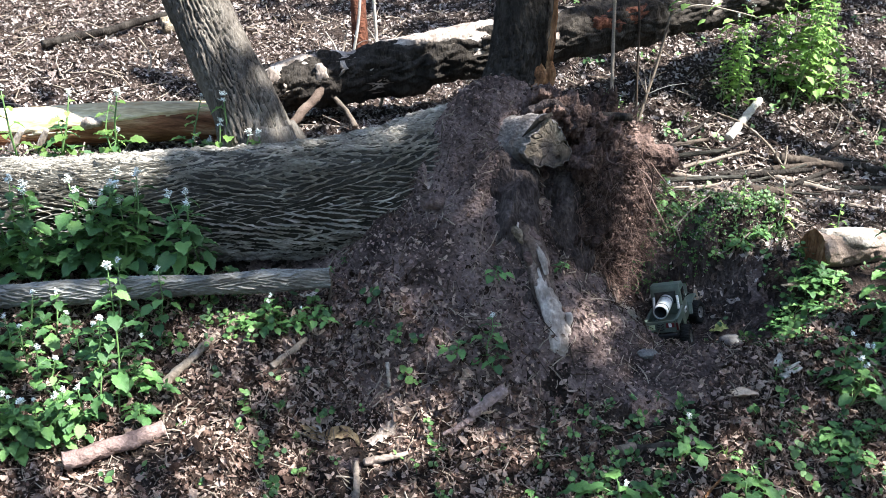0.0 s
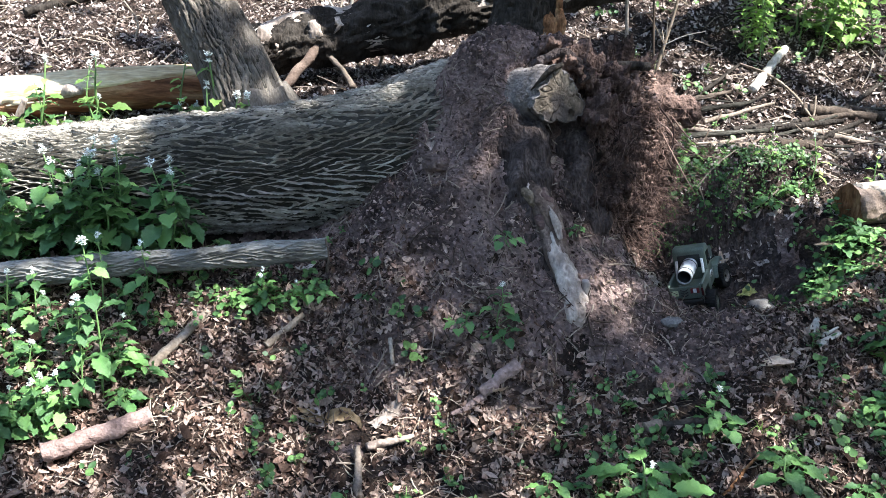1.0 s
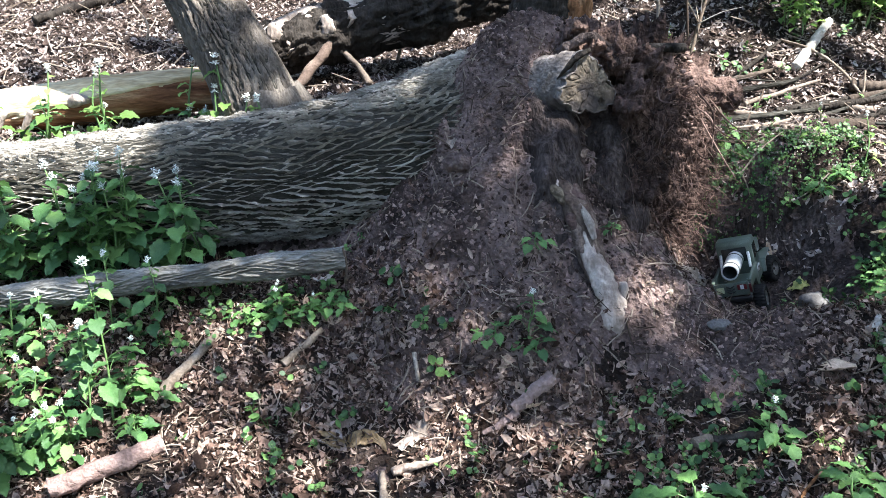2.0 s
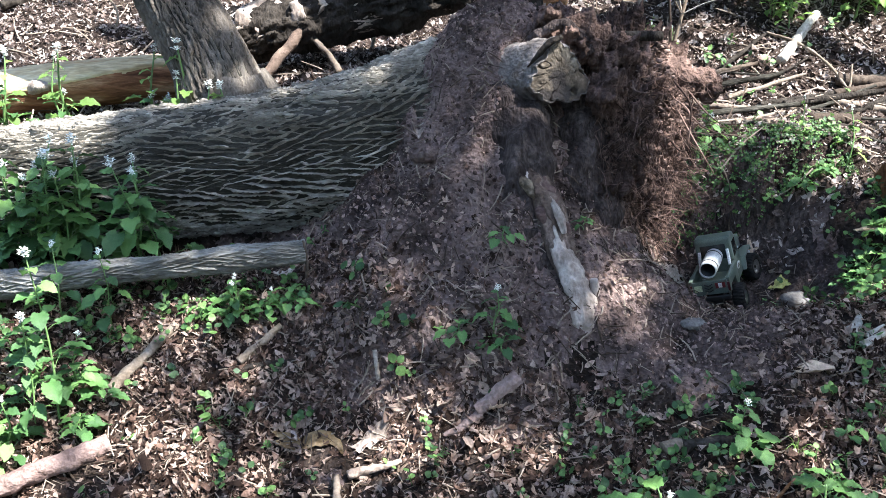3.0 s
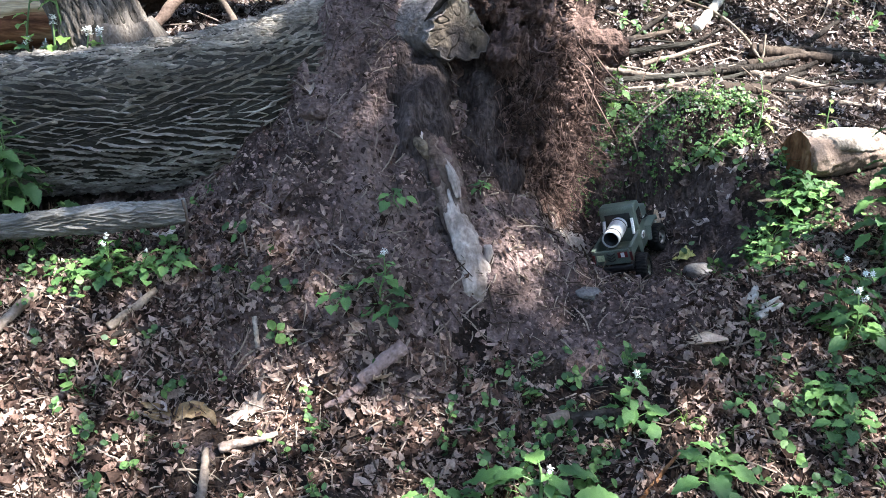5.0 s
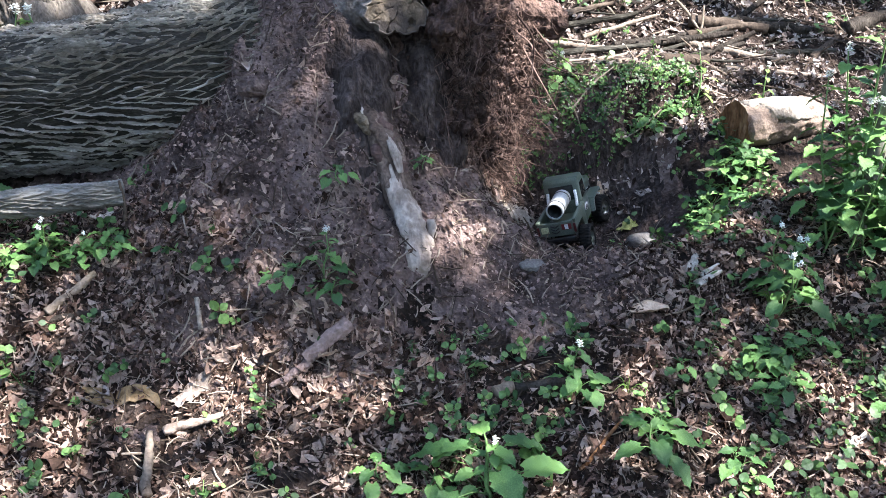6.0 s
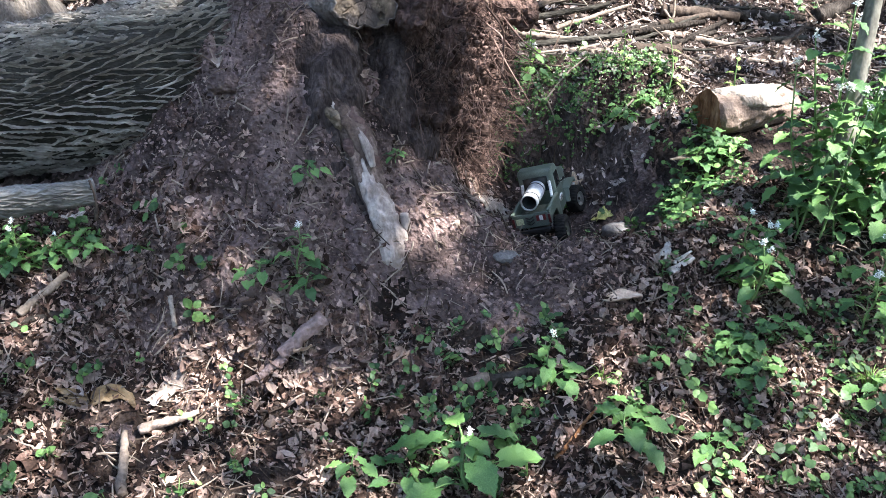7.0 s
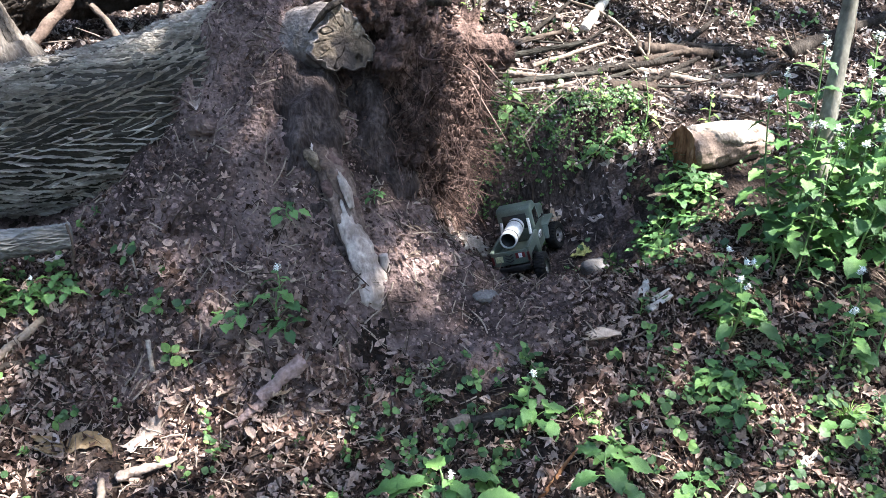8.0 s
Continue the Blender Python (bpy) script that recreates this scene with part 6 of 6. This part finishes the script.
# share of the added leaf clumps left out above a spot, so sun reaches it
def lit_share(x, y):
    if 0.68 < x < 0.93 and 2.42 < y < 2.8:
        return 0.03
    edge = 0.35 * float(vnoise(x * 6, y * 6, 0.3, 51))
    for cx, cy, rx, ry in LIT_SPOTS:
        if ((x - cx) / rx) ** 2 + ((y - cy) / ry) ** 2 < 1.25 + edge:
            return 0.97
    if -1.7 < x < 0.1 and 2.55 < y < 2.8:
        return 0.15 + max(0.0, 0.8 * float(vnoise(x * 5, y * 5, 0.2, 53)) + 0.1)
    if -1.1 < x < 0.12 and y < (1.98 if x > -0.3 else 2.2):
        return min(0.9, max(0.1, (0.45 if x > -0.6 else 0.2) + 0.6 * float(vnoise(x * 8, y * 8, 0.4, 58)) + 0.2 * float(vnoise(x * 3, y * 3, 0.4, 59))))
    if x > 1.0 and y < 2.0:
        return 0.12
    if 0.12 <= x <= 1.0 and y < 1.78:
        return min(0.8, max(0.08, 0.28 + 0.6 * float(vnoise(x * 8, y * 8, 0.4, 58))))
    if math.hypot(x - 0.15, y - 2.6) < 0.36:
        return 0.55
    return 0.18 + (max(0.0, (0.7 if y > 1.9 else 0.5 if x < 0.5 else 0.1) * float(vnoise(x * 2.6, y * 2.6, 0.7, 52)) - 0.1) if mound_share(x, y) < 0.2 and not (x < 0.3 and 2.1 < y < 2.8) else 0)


def unseen_shade_trees():
    rng = random.Random(77)
    homes = [(3.6, -2.6), (6.6, 0.6), (1.2, -3.6)]
    trees = []
    for k, (x, y) in enumerate(homes):
        p = on_ground(x, y)
        t_ = base_of("tree", p, "unseen added tree, leaves set to shade all but chosen spots", "tree", "shade trees")
        lean = (rng.uniform(-0.2, 0.2), rng.uniform(-0.2, 0.2))
        part("trunk", tube([(0, 0, -0.3), (lean[0] * 0.4, lean[1] * 0.4, 2.5), (lean[0], lean[1], 5.2), (lean[0] * 1.3, lean[1] * 1.3, 7.6)], (0.24, 0.19, 0.14, 0.05), 40, 20, 0.06, 4, k), TREE_BARK, t_)
        trees.append((t_, np.array(p), [[], []], []))
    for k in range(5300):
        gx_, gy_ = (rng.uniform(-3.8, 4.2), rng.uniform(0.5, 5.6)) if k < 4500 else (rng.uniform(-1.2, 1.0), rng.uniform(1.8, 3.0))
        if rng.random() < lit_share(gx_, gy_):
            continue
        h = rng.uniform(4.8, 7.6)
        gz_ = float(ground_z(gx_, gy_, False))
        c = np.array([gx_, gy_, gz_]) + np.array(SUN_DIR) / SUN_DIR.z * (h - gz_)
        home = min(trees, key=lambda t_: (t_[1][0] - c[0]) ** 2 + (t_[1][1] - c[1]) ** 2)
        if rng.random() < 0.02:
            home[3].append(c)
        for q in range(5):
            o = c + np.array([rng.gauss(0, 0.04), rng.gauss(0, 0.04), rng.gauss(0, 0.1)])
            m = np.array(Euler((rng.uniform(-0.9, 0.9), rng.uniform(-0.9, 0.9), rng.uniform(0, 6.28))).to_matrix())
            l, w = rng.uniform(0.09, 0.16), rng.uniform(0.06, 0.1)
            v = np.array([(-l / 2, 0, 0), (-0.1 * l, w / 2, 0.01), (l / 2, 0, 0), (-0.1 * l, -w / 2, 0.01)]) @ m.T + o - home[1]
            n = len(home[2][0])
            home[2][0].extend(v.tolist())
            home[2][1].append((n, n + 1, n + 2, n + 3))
    # wider unseen leaves added to shade the ground round about
    for k in range(3600):
        gx_, gy_ = rng.uniform(-8, 8), rng.uniform(-6, 9)
        if (-3.8 < gx_ < 4.2 and 0.5 < gy_ < 5.6) or rng.random() < 0.3 + 0.5 * float(vnoise(gx_ * 0.9, gy_ * 0.9, 0.1, 55)):
            continue
        h = rng.uniform(5.5, 8.5)
        gz_ = float(ground_z(gx_, gy_, False))
        c = np.array([gx_, gy_, gz_]) + np.array(SUN_DIR) / SUN_DIR.z * (h - gz_)
        home = min(trees, key=lambda t_: (t_[1][0] - c[0]) ** 2 + (t_[1][1] - c[1]) ** 2)
        for q in range(6):
            o = c + np.array([rng.gauss(0, 0.14), rng.gauss(0, 0.14), rng.gauss(0, 0.14)])
            m = np.array(Euler((rng.uniform(-0.9, 0.9), rng.uniform(-0.9, 0.9), rng.uniform(0, 6.28))).to_matrix())
            l, w = rng.uniform(0.14, 0.26), rng.uniform(0.09, 0.17)
            v = np.array([(-l / 2, 0, 0), (-0.1 * l, w / 2, 0.01), (l / 2, 0, 0), (-0.1 * l, -w / 2, 0.01)]) @ m.T + o - home[1]
            n = len(home[2][0])
            home[2][0].extend(v.tolist())
            home[2][1].append((n, n + 1, n + 2, n + 3))
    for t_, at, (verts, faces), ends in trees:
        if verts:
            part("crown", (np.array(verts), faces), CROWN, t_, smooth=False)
        for k, e in enumerate(ends[:14]):
            e = e - at
            part("limb", tube([(0, 0, 4.0 + 0.15 * k), e * (0.5, 0.5, 0) + (0, 0, (4.3 + e[2]) / 2 + 0.4), e], (0.07, 0.045, 0.012), 14, 8, 0.1, 8, k), TREE_BARK, t_)


unseen_shade_trees()


def far_woods():
    """An unseen ring of leafy masses beyond the slope, added all round to close off the low sky."""
    rng = random.Random(9)
    verts, faces = [], []
    for k in range(17000):
        a = rng.uniform(0, 2 * math.pi)
        r = rng.uniform(11, 15)
        x, y = r * math.cos(a), 1.5 + r * math.sin(a)
        z = float(ground_z(x, y, False)) + rng.uniform(0.2, 15) * (0.85 + 0.15 * math.sin(a * 9))
        m = np.array(Euler((rng.uniform(-1.2, 1.2), rng.uniform(-1.2, 1.2), rng.uniform(0, 6.28))).to_matrix())
        l = rng.uniform(0.5, 1.0)
        v = np.array([(-l / 2, 0, 0), (-0.1 * l, l * 0.3, 0.05), (l / 2, 0, 0), (-0.1 * l, -l * 0.3, 0.05)]) @ m.T + (x, y, z)
        n = len(verts)
        verts.extend(v.tolist())
        faces.append((n, n + 1, n + 2, n + 3))
    single("far_woods", (np.array(verts), faces), CROWN, (0, 0, 0), "unseen leaf masses added all round to block low sky light", "woodland", kind="stuff", smooth=False)


far_woods()


def pine_cone(at, turn):
    base = base_of("pine_cone", at, "brown pine cone lying among low plants", "pine cone")
    base.rotation_euler = (0, 0.1, turn)
    part("core", tube([(-0.05, 0, 0.012), (0, 0, 0.014), (0.05, 0, 0.012)], (0.006, 0.011, 0.004), 12, 10), DARK_BARK, base)
    v, f = leaf_shape(0.016, 0.013, 0.3, random.Random(2))
    scale_mesh = mesh_of("scale", v + (0.008, 0, 0), f, CUT_WOOD, False)
    for k in range(54):
        q = k / 54
        a, r = k * 2.4, 0.012 * math.sin(math.pi * (0.15 + 0.8 * q)) ** 0.7
        ob = part("scale", scale_mesh, None, base)
        ob.matrix_basis = Matrix.Translation((-0.048 + 0.095 * q, r * 0.5 * math.cos(a), 0.014 + r * 0.5 * math.sin(a))) @ Matrix.Rotation(-a + math.pi / 2, 4, "X") @ Matrix.Rotation(-0.9, 4, "Y")


pine_cone(on_ground(1.385, 1.735, 0.004), -1.1)


def grass_tuft(at, count, length, seed):
    """A tuft of thin arching blades."""
    rng = random.Random(seed)
    base = base_of("grass_tuft", at, "small tuft of thin yellowish-green grass among dead leaves", "grass", "grass tufts")
    for k in range(count):
        a, l = rng.uniform(0, 6.283), length * rng.uniform(0.6, 1.1)
        out = np.array([math.cos(a), math.sin(a), 0])
        reach = rng.uniform(0.3, 0.9)
        root = out * 0.008 * rng.random()
        g = tube([root - (0, 0, 0.005), root + out * l * 0.35 * reach + (0, 0, l * 0.5), root + out * l * reach + (0, 0, l * (0.75 - 0.45 * reach))], (0.0011, 0.0009, 0.0003), 8, 4)
        part("blade", g, SUN_GREEN, base)


grass_tuft(on_ground(1.327, 1.54), 34, 0.09, 1)
grass_tuft(on_ground(1.17, 1.85), 22, 0.07, 2)
grass_tuft(on_ground(0.75, 1.62), 14, 0.06, 3)


def curled_leaf(x, y, length, width, turn, material, label, seed, lift=0.006):
    """One fallen leaf rolled along its midrib, with thickness."""
    rng = random.Random(seed)
    n, m = 15, 9
    u, v = np.meshgrid(np.linspace(0, 1, n), np.linspace(-1, 1, m), indexing="ij")
    half = 0.5 * width * np.sin(np.pi * np.clip(u, 0.02, 0.98)) ** 0.7 * (1 + 0.12 * vnoise(u * 9, v * 0.5 + seed, seed, 7))
    roll = v * rng.uniform(0.9, 1.5)
    px = (u - 0.5) * length
    py = half * np.sin(roll) / 1.1
    pz = half * (1 - np.cos(roll)) * 0.9 + 0.15 * length * (u - 0.5) ** 2 * rng.uniform(-0.5, 1.5) + 0.003 * vnoise(u * 8, v * 4, seed, 9)
    c, s_ = math.cos(turn), math.sin(turn)
    at = on_ground(x, y, lift)
    top = np.stack([at[0] + c * px - s_ * py, at[1] + s_ * px + c * py, at[2] + pz], -1).reshape(-1, 3)
    f = grid_faces(n, m)
    k = n * m
    rim = list(range(m)) + [i * m + m - 1 for i in range(1, n)] + [(n - 1) * m + i for i in range(m - 2, -1, -1)] + [i * m for i in range(n - 2, 0, -1)]
    faces = f + [tuple(i + k for i in q[::-1]) for q in f] + [(a, b, b + k, a + k) for a, b in zip(rim, rim[1:] + rim[:1])]
    single("dry_leaf", (np.vstack([top, top - (0, 0, 0.0012)]), faces), material, at, label, "leaf", "single dry leaves")


# larger single leaves that stand out on the litter
leaf_rng = random.Random(88)
PALE_LEAF = surface("pale_dry_leaf", ((0.2, 0.145, 0.115), (0.36, 0.28, 0.235)), 40, 180, 0.4, 0.002, 0.7, vary="object", spread=0.2)
BROWN_LEAF = surface("brown_dry_leaf", ((0.085, 0.05, 0.036), (0.19, 0.12, 0.088)), 40, 180, 0.4, 0.002, 0.7, vary="object", spread=0.2)
spots = 0
while spots < 90:
    x, y = leaf_rng.uniform(-1.15, 1.35), leaf_rng.uniform(1.35, 2.05)
    if mound_share(x, y) > 0.35:
        continue
    spots += 1
    pale = leaf_rng.random() < 0.45
    size = leaf_rng.uniform(0.03, 0.062)
    curled_leaf(x, y, size, size * leaf_rng.uniform(0.45, 0.75), leaf_rng.uniform(0, 6.28), PALE_LEAF if pale else BROWN_LEAF, ("pale tan" if pale else "dark brown") + " curled dry leaf lying on the forest floor", spots)
curled_leaf(0.856, 1.834, 0.1, 0.065, 0.15, DRY_LEAF, "large tan dry leaf lying on bare soil", 201, 0.02)
curled_leaf(0.1, 1.795, 0.05, 0.04, 0.6, DRY_LEAF, "pale pink curled dry leaf beside a stick", 202, 0.014)
